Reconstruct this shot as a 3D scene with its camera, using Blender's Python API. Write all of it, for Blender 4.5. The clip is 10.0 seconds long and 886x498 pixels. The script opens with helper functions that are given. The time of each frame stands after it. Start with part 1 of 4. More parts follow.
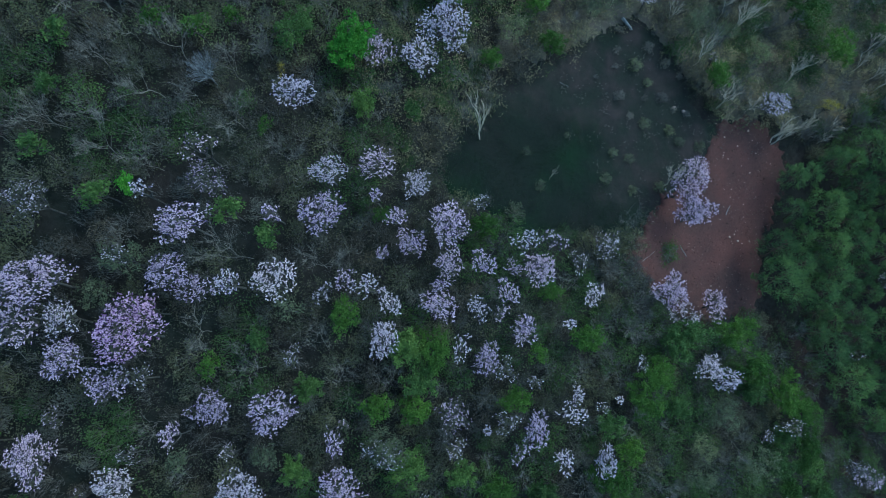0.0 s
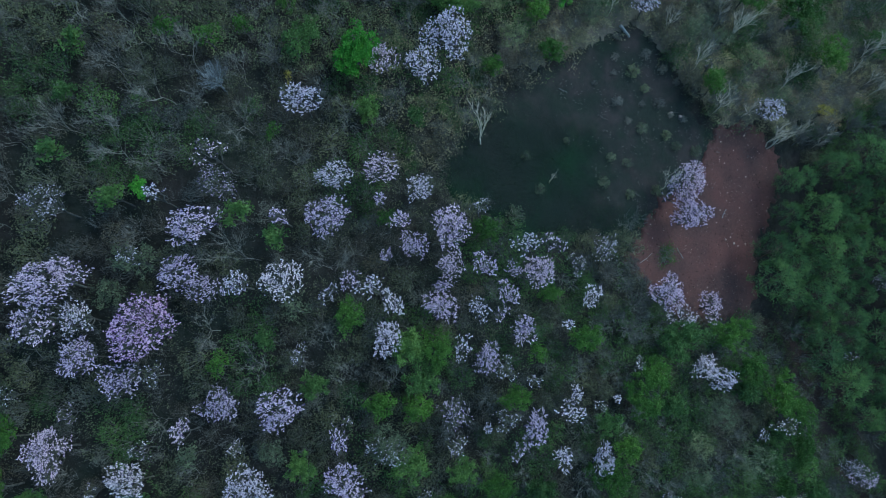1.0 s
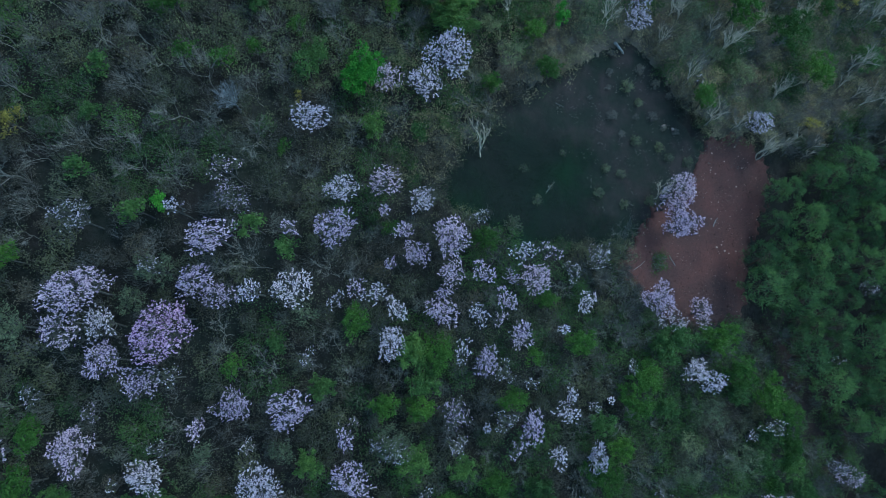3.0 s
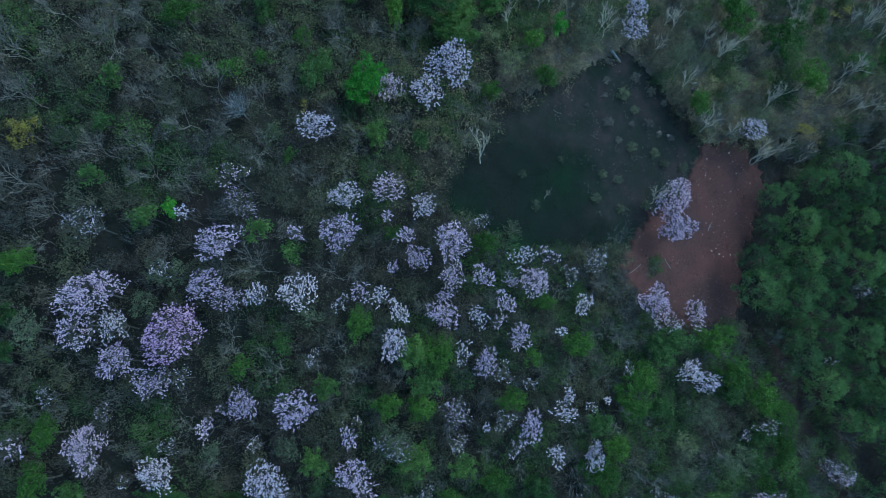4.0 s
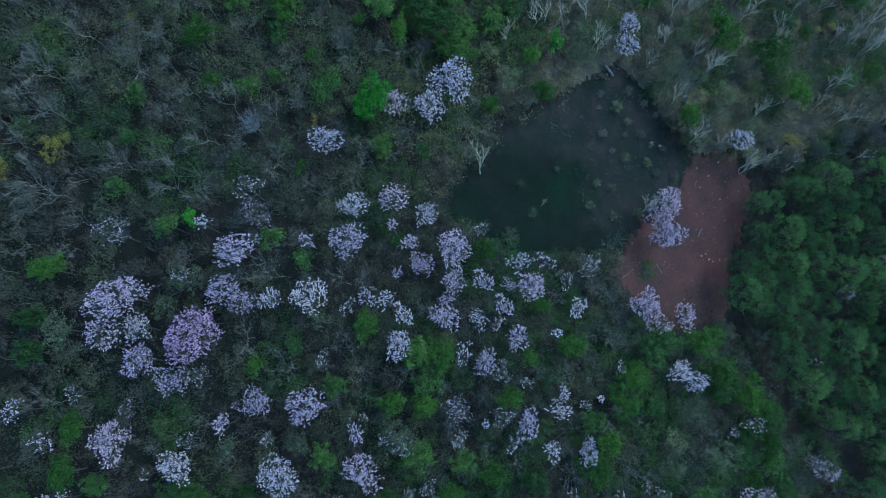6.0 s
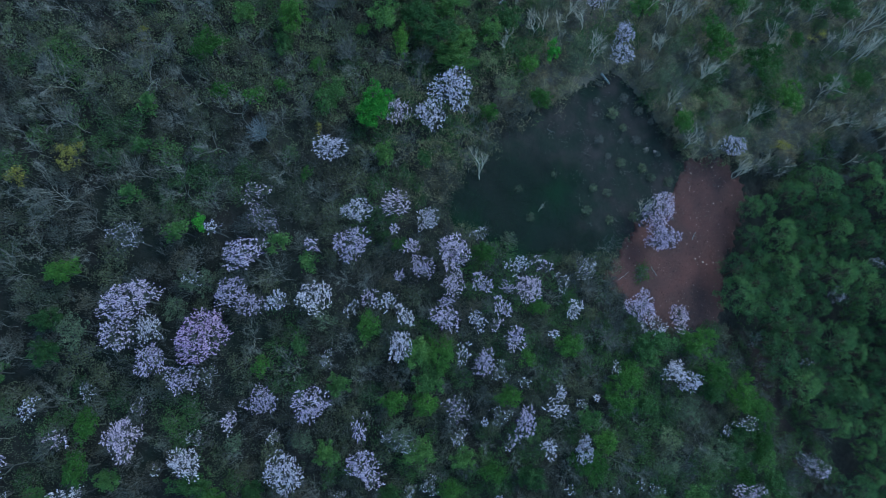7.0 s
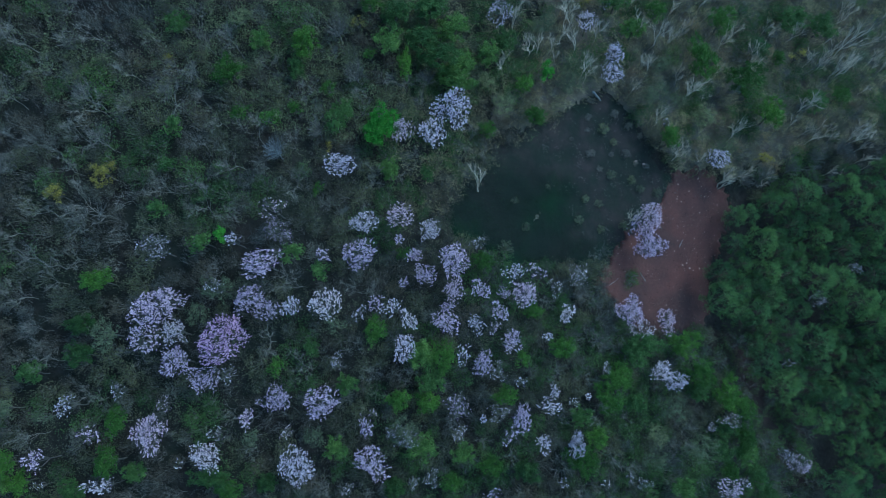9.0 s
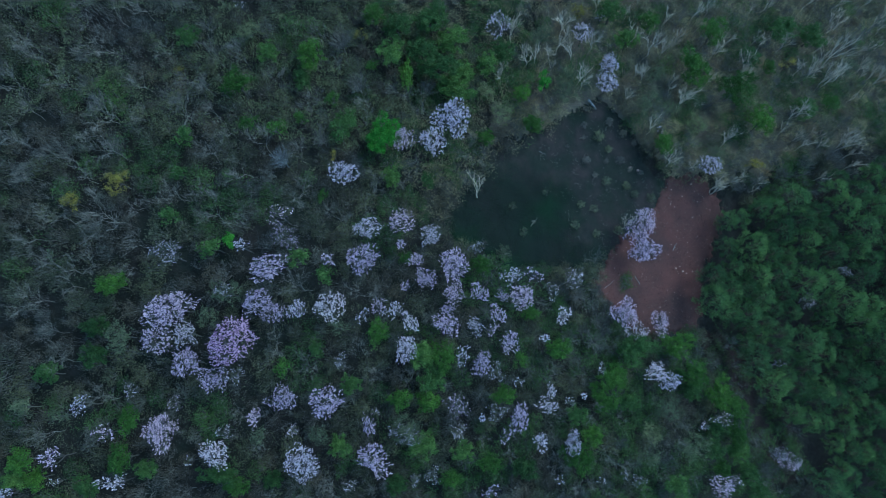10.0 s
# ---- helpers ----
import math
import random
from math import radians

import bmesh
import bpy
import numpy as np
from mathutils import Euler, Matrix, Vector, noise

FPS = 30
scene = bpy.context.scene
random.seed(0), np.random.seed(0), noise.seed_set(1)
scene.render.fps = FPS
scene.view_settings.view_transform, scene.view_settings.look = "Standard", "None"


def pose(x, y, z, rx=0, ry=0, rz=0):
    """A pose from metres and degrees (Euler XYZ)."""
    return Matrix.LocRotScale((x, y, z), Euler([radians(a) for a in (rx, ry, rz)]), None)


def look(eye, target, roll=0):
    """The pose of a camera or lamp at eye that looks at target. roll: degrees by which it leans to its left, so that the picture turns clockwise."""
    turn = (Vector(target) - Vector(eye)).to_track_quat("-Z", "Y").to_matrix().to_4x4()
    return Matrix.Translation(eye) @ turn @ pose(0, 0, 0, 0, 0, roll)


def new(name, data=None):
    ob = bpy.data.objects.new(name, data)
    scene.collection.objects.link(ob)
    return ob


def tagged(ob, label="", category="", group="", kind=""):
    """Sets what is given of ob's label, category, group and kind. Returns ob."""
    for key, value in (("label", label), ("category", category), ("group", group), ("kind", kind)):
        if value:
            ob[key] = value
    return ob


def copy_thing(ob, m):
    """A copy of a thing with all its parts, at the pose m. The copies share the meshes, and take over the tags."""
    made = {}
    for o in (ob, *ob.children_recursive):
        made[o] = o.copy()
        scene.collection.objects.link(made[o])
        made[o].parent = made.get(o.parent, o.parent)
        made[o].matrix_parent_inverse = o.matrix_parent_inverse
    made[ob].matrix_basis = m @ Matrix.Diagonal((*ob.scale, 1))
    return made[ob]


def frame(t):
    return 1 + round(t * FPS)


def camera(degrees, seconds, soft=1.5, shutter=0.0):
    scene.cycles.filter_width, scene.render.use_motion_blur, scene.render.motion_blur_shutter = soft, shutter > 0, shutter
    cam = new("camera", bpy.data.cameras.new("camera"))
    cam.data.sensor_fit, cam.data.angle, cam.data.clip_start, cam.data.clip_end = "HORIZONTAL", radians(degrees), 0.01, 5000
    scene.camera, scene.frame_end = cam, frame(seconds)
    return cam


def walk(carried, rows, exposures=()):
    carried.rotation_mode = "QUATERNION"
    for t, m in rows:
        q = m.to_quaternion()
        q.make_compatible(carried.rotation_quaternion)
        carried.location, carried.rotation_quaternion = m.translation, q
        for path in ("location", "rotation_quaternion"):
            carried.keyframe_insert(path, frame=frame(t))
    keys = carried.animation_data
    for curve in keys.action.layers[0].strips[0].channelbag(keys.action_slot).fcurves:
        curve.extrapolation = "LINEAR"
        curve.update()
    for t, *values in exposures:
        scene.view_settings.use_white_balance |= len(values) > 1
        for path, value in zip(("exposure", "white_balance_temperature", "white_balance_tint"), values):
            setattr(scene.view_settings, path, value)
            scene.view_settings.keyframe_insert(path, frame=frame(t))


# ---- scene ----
cam = camera(77.3, 10.0, soft=0.95)
PATH = [
    (0.0, -0.00, 0.00, 67.27, 13.000, 3.330, 0.000),
    (0.5, 0.05, -0.19, 68.03, 13.109, 3.387, 0.042),
    (1.0, 0.03, -0.33, 68.87, 13.190, 3.457, 0.089),
    (1.5, 0.12, -0.32, 69.66, 13.275, 3.496, 0.133),
    (2.0, 0.15, -0.36, 70.44, 13.334, 3.507, 0.180),
    (2.5, 0.19, -0.33, 71.20, 13.373, 3.542, 0.190),
    (4.0, 0.37, -0.22, 74.04, 13.362, 3.671, 0.254),
    (4.5, 0.42, -0.23, 75.03, 13.404, 3.686, 0.269),
    (5.0, 0.40, -0.31, 75.96, 13.403, 3.728, 0.262),
    (5.5, 0.43, -0.40, 76.87, 13.447, 3.734, 0.293),
    (7.0, 0.62, -0.56, 80.14, 13.481, 3.743, 0.352),
    (7.5, 0.65, -0.58, 81.39, 13.498, 3.763, 0.344),
    (8.0, 0.71, -0.59, 82.84, 13.506, 3.790, 0.358),
    (8.5, 0.82, -0.68, 84.12, 13.524, 3.801, 0.352),
    (9.0, 0.89, -0.74, 85.45, 13.566, 3.814, 0.314),
    (9.5, 0.93, -0.80, 86.76, 13.586, 3.804, 0.306),
    (10.0, 1.00, -0.86, 88.17, 13.646, 3.786, 0.280),
]
walk(cam, [(t, pose(x, y, z, rx, ry, rz)) for t, x, y, z, rx, ry, rz in PATH], [(0.0, 1.74, 4760, -15.5), (1.5, 1.72, 4700, -16), (4.0, 1.67, 4510, -17), (10.0, 1.70, 4390, -16.5)])

# ---- sky and sun: dull, overcast dusk light ----
world = bpy.data.worlds.new("overcast_sky")
scene.world = world
world.use_nodes = True
wn = world.node_tree.nodes
sky = wn.new("ShaderNodeTexSky")
sky.sky_type, sky.sun_disc = "NISHITA", False
sky.sun_elevation, sky.sun_rotation = radians(38), radians(60)
world.node_tree.links.new(sky.outputs[0], wn["Background"].inputs[0])
wn["Background"].inputs[1].default_value = 0.09
sun = new("sun", bpy.data.lights.new("sun", "SUN"))
sun.data.energy, sun.data.angle, sun.data.color = 0.7, radians(30), (1.0, 0.95, 0.88)
sun.matrix_world = look((60, 35, 60), (0, 0, 0))


# ---- materials ----
def mat(name, rough=0.85):
    m = bpy.data.materials.new(name)
    m.use_nodes = True
    nt = m.node_tree
    b = nt.nodes["Principled BSDF"]
    b.inputs["Roughness"].default_value = rough
    b.inputs["Specular IOR Level"].default_value = 0.25
    return m, nt, b


def ramp(nt, fac, stops):
    r = nt.nodes.new("ShaderNodeValToRGB")
    e = r.color_ramp.elements
    while len(e) < len(stops):
        e.new(0.5)
    for k, (p, c) in enumerate(stops):
        e[k].position, e[k].color = p, (*c, 1)
    nt.links.new(fac, r.inputs[0])
    return r.outputs[0]


def grain(nt, scale, detail=4.0, rough=0.6):
    g = nt.nodes.new("ShaderNodeNewGeometry")
    n = nt.nodes.new("ShaderNodeTexNoise")
    n.inputs["Scale"].default_value, n.inputs["Detail"].default_value = scale, detail
    n.inputs["Roughness"].default_value = rough
    nt.links.new(g.outputs["Position"], n.inputs["Vector"])
    return n.outputs["Fac"]


def mix(nt, fac, a, b, how="MIX"):
    n = nt.nodes.new("ShaderNodeMix")
    n.data_type, n.blend_type = "RGBA", how
    for sock, v in ((n.inputs[0], fac), (n.inputs[6], a), (n.inputs[7], b)):
        if isinstance(v, (int, float)):
            sock.default_value = v
        elif isinstance(v, tuple):
            sock.default_value = (*v, 1)
        else:
            nt.links.new(v, sock)
    return n.outputs[2]


def leaf_mat(name, stops, thin=0.25, rough=0.6, patch=0.35, clump=0.5):
    """Foliage or petals: every leaf its own shade, every tree and patch a drift of it, and some light through the blade."""
    m, nt, b = mat(name, rough)
    b.inputs["Specular IOR Level"].default_value = 0.10
    g = nt.nodes.new("ShaderNodeNewGeometry")
    o = nt.nodes.new("ShaderNodeObjectInfo")
    t = nt.nodes.new("ShaderNodeMix")
    t.inputs[0].default_value = clump
    nt.links.new(g.outputs["Random Per Island"], t.inputs[2])
    wide = nt.nodes.new("ShaderNodeMapRange")
    wide.inputs[1].default_value, wide.inputs[2].default_value = 0.3, 0.7
    nt.links.new(grain(nt, 1.3, 2), wide.inputs[0])
    nt.links.new(wide.outputs[0], t.inputs[3])
    c = ramp(nt, t.outputs[0], stops)
    drift = ramp(nt, o.outputs["Random"], [(0.0, (0.55, 0.57, 0.62)), (0.5, (1, 1, 1)), (1.0, (1.6, 1.5, 1.2))])
    c = mix(nt, patch * 2, c, drift, "MULTIPLY")
    c = mix(nt, patch, c, ramp(nt, grain(nt, 0.35, 3), [(0.3, (0.6, 0.62, 0.65)), (0.7, (1.3, 1.25, 1.15))]), "MULTIPLY")
    nt.links.new(c, b.inputs["Base Color"])
    t = nt.nodes.new("ShaderNodeBsdfTranslucent")
    s = nt.nodes.new("ShaderNodeMixShader")
    s.inputs[0].default_value = thin
    nt.links.new(c, t.inputs[0])
    nt.links.new(b.outputs[0], s.inputs[1])
    nt.links.new(t.outputs[0], s.inputs[2])
    nt.links.new(s.outputs[0], nt.nodes["Material Output"].inputs[0])
    return m


def bark_mat(name, dark, light, scale=3.0):
    m, nt, b = mat(name, 0.9)
    c = ramp(nt, grain(nt, scale, 6), [(0.3, dark), (0.7, light)])
    o = nt.nodes.new("ShaderNodeObjectInfo")
    c = mix(nt, 0.6, c, ramp(nt, o.outputs["Random"], [(0.0, (0.6, 0.6, 0.62)), (1.0, (1.25, 1.22, 1.15))]), "MULTIPLY")
    nt.links.new(c, b.inputs["Base Color"])
    return m


def soil_mat(name, fine, broad, fscale, bscale, bump=0.4, amount=0.6):
    m, nt, b = mat(name, 0.95)
    b.inputs["Specular IOR Level"].default_value = 0.08
    f = grain(nt, fscale, 8, 0.7)
    c = mix(nt, amount, ramp(nt, f, fine), ramp(nt, grain(nt, bscale, 5), broad))
    nt.links.new(c, b.inputs["Base Color"])
    n = nt.nodes.new("ShaderNodeBump")
    n.inputs["Strength"].default_value, n.inputs["Distance"].default_value = bump, 0.2
    nt.links.new(f, n.inputs["Height"])
    nt.links.new(n.outputs[0], b.inputs["Normal"])
    return m


# The dark violet low end of each petal ramp paints shaded gaps into the crown.
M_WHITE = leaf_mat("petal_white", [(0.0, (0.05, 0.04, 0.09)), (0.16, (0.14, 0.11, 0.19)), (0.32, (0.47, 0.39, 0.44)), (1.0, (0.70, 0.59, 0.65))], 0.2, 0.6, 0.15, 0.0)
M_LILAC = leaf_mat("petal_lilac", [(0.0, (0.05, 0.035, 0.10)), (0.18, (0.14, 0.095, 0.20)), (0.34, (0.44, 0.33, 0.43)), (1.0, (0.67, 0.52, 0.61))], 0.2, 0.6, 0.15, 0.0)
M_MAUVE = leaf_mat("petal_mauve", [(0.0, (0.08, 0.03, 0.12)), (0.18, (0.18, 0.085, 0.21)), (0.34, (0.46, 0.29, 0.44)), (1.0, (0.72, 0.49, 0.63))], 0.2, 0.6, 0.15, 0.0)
M_VIVID = leaf_mat("leaf_vivid", [(0.0, (0.055, 0.145, 0.014)), (1.0, (0.14, 0.30, 0.034))], 0.3, 0.6, 0.35, 0.8)
M_BRIGHT = leaf_mat("leaf_bright", [(0.0, (0.032, 0.062, 0.011)), (1.0, (0.096, 0.160, 0.029))], 0.3, 0.6, 0.4, 0.85)
M_YELLOW = leaf_mat("leaf_yellow", [(0.0, (0.10, 0.085, 0.02)), (1.0, (0.30, 0.25, 0.05))], 0.25)
M_DARK = leaf_mat("leaf_dark", [(0.0, (0.028, 0.048, 0.017)), (1.0, (0.094, 0.140, 0.043))], 0.3, 0.6, 0.4, 0.82)
M_DEEP = leaf_mat("leaf_deep", [(0.0, (0.036, 0.064, 0.019)), (1.0, (0.105, 0.158, 0.045))], 0.3, 0.6, 0.4, 0.85)
M_PALE = leaf_mat("leaf_pale", [(0.0, (0.118, 0.106, 0.066)), (1.0, (0.290, 0.260, 0.158))], 0.35, 0.65, 0.45, 0.93)
M_GREY = leaf_mat("leaf_grey", [(0.0, (0.042, 0.042, 0.038)), (1.0, (0.112, 0.110, 0.097))], 0.2, 0.7, 0.35, 0.8)
M_OLIVE = leaf_mat("leaf_olive", [(0.0, (0.039, 0.042, 0.026)), (1.0, (0.118, 0.119, 0.069))], 0.25, 0.7, 0.4, 0.85)
M_TAWNY = leaf_mat("leaf_tawny", [(0.0, (0.036, 0.032, 0.025)), (1.0, (0.096, 0.083, 0.060))], 0.2, 0.7, 0.35, 0.85)
M_NEEDLE = leaf_mat("needle", [(0.0, (0.053, 0.087, 0.036)), (0.5, (0.098, 0.149, 0.060)), (1.0, (0.178, 0.240, 0.086))], 0.4, 0.6, 0.38, 0.6)
M_BARK = bark_mat("bark_grey", (0.032, 0.028, 0.024), (0.095, 0.086, 0.077))
M_TWIG = bark_mat("twig_pale", (0.078, 0.068, 0.058), (0.195, 0.178, 0.155))
M_GAUNT = bark_mat("twig_grey", (0.065, 0.058, 0.051), (0.16, 0.147, 0.13))
M_STEM = bark_mat("stem_white", (0.36, 0.30, 0.23), (0.62, 0.53, 0.42))
M_PINEBARK = bark_mat("bark_brown", (0.05, 0.035, 0.025), (0.14, 0.10, 0.07))
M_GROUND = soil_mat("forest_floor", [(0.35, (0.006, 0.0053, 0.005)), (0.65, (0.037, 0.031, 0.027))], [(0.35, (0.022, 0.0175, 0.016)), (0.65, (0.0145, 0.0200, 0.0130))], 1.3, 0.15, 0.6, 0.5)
M_GRASS = soil_mat("short_grass", [(0.3, (0.0065, 0.0092, 0.0072)), (0.75, (0.0145, 0.0175, 0.0130))], [(0.35, (0.0120, 0.0115, 0.0108)), (0.5, (0.0085, 0.0115, 0.0092)), (0.66, (0.0078, 0.022, 0.0075))], 2.0, 0.09)
nt = M_GRASS.node_tree
grass = nt.nodes["Principled BSDF"].inputs["Base Color"]
soil = mix(nt, 0.6, ramp(nt, grain(nt, 1.6, 8, 0.7), [(0.3, (0.0120, 0.0125, 0.0108)), (0.75, (0.035, 0.0315, 0.0275))]),
           ramp(nt, grain(nt, 0.28, 5), [(0.38, (0.033, 0.0245, 0.0240)), (0.49, (0.0190, 0.0178, 0.0158)), (0.58, (0.0125, 0.0165, 0.0118))]))
share = nt.nodes.new("ShaderNodeAttribute")
share.attribute_name = "fallow"
nt.links.new(mix(nt, share.outputs["Fac"], grass.links[0].from_socket, soil), grass)
M_RED = soil_mat("red_soil", [(0.3, (0.031, 0.0195, 0.0180)), (0.7, (0.093, 0.0425, 0.0355))], [(0.35, (0.031, 0.0222, 0.0212)), (0.65, (0.084, 0.0362, 0.0302))], 3.0, 0.16)
M_STONE = soil_mat("pale_stone", [(0.3, (0.20, 0.14, 0.11)), (0.7, (0.40, 0.30, 0.25))], [(0.4, (0.24, 0.17, 0.14)), (0.6, (0.33, 0.25, 0.21))], 9.0, 2.0)
M_SLOPE = soil_mat("dry_grass_slope", [(0.3, (0.044, 0.036, 0.028)), (0.7, (0.160, 0.132, 0.100))], [(0.35, (0.105, 0.080, 0.068)), (0.65, (0.075, 0.076, 0.050))], 2.5, 0.2)
M_LOG = bark_mat("bleached_wood", (0.10, 0.095, 0.09), (0.34, 0.33, 0.32), 5.0)
M_STRAW = leaf_mat("dry_straw", [(0.0, (0.06, 0.054, 0.0504)), (1.0, (0.156, 0.144, 0.12))], 0.2, 0.8, 0.35, 0.75)
M_CLOD = soil_mat("dark_earth", [(0.3, (0.02, 0.014, 0.012)), (0.7, (0.05, 0.03, 0.022))], [(0.4, (0.03, 0.02, 0.015)), (0.6, (0.04, 0.024, 0.018))], 9.0, 2.0)
# brown soil, its colour darkened for the shade between bushes and conifers
M_SHADED_SOIL = soil_mat("shaded_brown_soil", [(0.3, (0.010, 0.008, 0.0075)), (0.7, (0.036, 0.024, 0.021))], [(0.4, (0.028, 0.018, 0.016)), (0.6, (0.014, 0.014, 0.011))], 2.0, 0.3)
M_CRUMB = leaf_mat("soil_crumb", [(0.0, (0.012, 0.008, 0.007)), (0.6, (0.07, 0.035, 0.03)), (0.85, (0.12, 0.07, 0.055)), (1.0, (0.28, 0.22, 0.18))], 0.0, 0.95, 0.2, 0.1)
M_SAGE = leaf_mat("leaf_sage", [(0.0, (0.058, 0.068, 0.040)), (1.0, (0.170, 0.184, 0.100))], 0.3, 0.7, 0.4, 0.88)
M_RUSSET = leaf_mat("leaf_russet", [(0.0, (0.105, 0.080, 0.050)), (1.0, (0.235, 0.180, 0.110))], 0.25, 0.7, 0.4, 0.9)
M_DULL = bark_mat("twig_blue_grey", (0.11, 0.11, 0.115), (0.25, 0.25, 0.265))
M_BLADE = leaf_mat("grass_blade", [(0.0, (0.015, 0.023, 0.012)), (1.0, (0.026, 0.042, 0.017))], 0.2, 0.7, 0.35, 0.8)


# ---- the lie of the land ----
BUMPS = [(-44, -12, -1.1), (-44, 10, 2.9), (-22, -12, -2.8), (-22, 10, 4.4), (-22, 32, 1.2), (0, -12, -0.5), (0, 10, 1.5), (0, 32, -1.4), (0, 54, -0.6), (22, -12, 2.5), (22, 10, 0.6), (22, 32, -0.8), (44, -12, 1.6), (44, 10, -1.6), (66, -12, 0.6), (66, 10, -1.8)]          # swells and dips of the slope: place and height


def lie(x, y):
    """Height of the hillside, which falls to the east and rises to the north."""
    z = 0.095 + -0.399 * 160 * math.tanh(x / 160) + 0.274 * 160 * math.tanh(y / 160)
    return z + sum(h * math.exp(-((x - a) ** 2 + (y - b) ** 2) / 578) for a, b, h in BUMPS)


def ground_z(x, y):
    return lie(x, y) + 0.5 * noise.noise(Vector((x * 0.06, y * 0.06, 3.1))) + 0.14 * noise.noise(Vector((x * 0.4, y * 0.4, 7.7)))


CLEARING = [(21.4, 45.8), (19.2, 44.2), (7.2, 36.6), (0.6, 29.7), (-3.5, 23.6), (-2.3, 19.8), (5.9, 16.4), (19.2, 17.3), (25.5, 22.4), (31.3, 28.8), (33.3, 33.4), (25.3, 42.4)]
FIELD = [(33.7, 33.8), (40.4, 35.5), (43.6, 32.3), (44.9, 28.6), (41.0, 16.9), (39.8, 8.5), (27.5, 6.5), (19.5, 14.4), (23.4, 21.7), (31.5, 28.7)]
CONIFERS = [(43.0, 25.6), (45.8, 27.9), (52.3, 30.3), (62.2, 33.7), (76.1, 37.8), (84.8, 41.0), (101.5, 19.7), (90.8, -25.0), (64.9, -23.6), (58.7, -8.9), (47.0, 3.3), (40.7, 10.0)]
HOLLOW = [(41.2, 6.4), (43.4, 5.8), (47.6, 1.0), (52.6, -5.0), (56.4, -10.8), (57.6, -19.5), (54.9, -19.2), (51.0, -10.6), (49.0, -6.2), (46.3, -1.0), (42.6, 3.7)]
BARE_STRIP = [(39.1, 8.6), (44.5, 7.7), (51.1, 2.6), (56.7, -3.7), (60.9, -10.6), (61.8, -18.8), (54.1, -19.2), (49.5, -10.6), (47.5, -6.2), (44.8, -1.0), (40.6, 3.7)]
FALLOW = [(3.2, 33.2), (7.2, 37.0), (19.2, 44.4), (21.4, 46.0), (25.9, 42.4), (33.6, 33.6), (36.5, 31.6), (32.0, 26.3), (26.2, 20.4), (16.5, 21.5), (17.8, 26.3), (15.8, 31.0), (9.6, 31.6), (2.1, 31.4)]


def inside(x, y, outline):
    hit = False
    for (ax, ay), (bx, by) in zip(outline, outline[1:] + outline[:1]):
        if (ay > y) != (by > y) and x < (bx - ax) * (y - ay) / (by - ay) + ax:
            hit = not hit
    return hit


def wobble(x, y, size=1.2):
    return (x + size * noise.noise(Vector((x * 0.3, y * 0.3, 1.5))) + 0.5 * size * noise.noise(Vector((x * 1.1, y * 1.1, 4.5))),
            y + size * noise.noise(Vector((x * 0.3, y * 0.3, 9.5))) + 0.5 * size * noise.noise(Vector((x * 1.1, y * 1.1, 8.5))) + 0.25 * size * noise.noise(Vector((x * 3.1, y * 3.1, 2.5))))


class Geo:
    """Vertices and faces of one mesh in the making."""

    def __init__(self):
        self.v, self.f = [], []

    def tube(self, a, b, ra, rb, sides=3):
        a, b = Vector(a), Vector(b)
        d = b - a
        if d.length < 1e-5:
            return
        q = d.to_track_quat("Z", "Y")
        n = len(self.v)
        for p, r in ((a, ra), (b, rb)):
            for k in range(sides):
                w = 2 * math.pi * k / sides
                self.v.append(p + q @ Vector((r * math.cos(w), r * math.sin(w), 0)))
        for k in range(sides):
            j = (k + 1) % sides
            self.f.append((n + k, n + j, n + sides + j, n + sides + k))

    def leaf(self, c, size, rnd, up=0.6, slim=0.7):
        """A leaf or petal: a four-cornered blade, folded a little, facing more or less upwards."""
        nrm = Vector((rnd.gauss(0, 1), rnd.gauss(0, 1), rnd.gauss(0, 1) + up * 2)).normalized()
        t = nrm.orthogonal().normalized()
        s = nrm.cross(t)
        w = rnd.random() * 6.283
        t, s = t * math.cos(w) + s * math.sin(w), s * math.cos(w) - t * math.sin(w)
        n = len(self.v)
        bend = nrm * (size * 0.18)
        self.v += [c - t * size * 0.5, c + s * size * 0.5 * slim + bend, c + t * size * 0.5, c - s * size * 0.5 * slim + bend]
        self.f.append((n, n + 1, n + 2, n + 3))

    def flake(self, c, size, rnd, up=0.6):
        """A small leaf of three corners, turned more or less upwards."""
        nrm = Vector((rnd.gauss(0, 1), rnd.gauss(0, 1), rnd.gauss(0, 1) + up * 2)).normalized()
        t = nrm.orthogonal().normalized()
        s = nrm.cross(t)
        w = rnd.random() * 6.283
        n = len(self.v)
        for k, r in ((0, 0.62), (2.3, 0.42), (4.0, 0.42)):
            self.v.append(c + t * (math.cos(w + k) * size * r) + s * (math.sin(w + k) * size * r))
        self.f.append((n, n + 1, n + 2))

    def sliver(self, a, b, w, rnd):
        """A thin twig or needle: a long narrow wedge."""
        d = (b - a)
        s = d.cross(Vector((rnd.gauss(0, 1), rnd.gauss(0, 1), rnd.gauss(0, 1)))).normalized() * w
        n = len(self.v)
        self.v += [a - s, a + s, b]
        self.f.append((n, n + 1, n + 2))

    def mesh(self, name, material, smooth=False):
        me = bpy.data.meshes.new(name)
        me.from_pydata([tuple(p) for p in self.v], [], self.f)
        me.materials.append(material)
        if smooth:
            me.shade_smooth()
        me.update()
        return me


def part(name, geo, material, parent, label=""):
    ob = new(name, geo.mesh(name, material))
    ob.parent = parent
    return tagged(ob, label) if label else ob


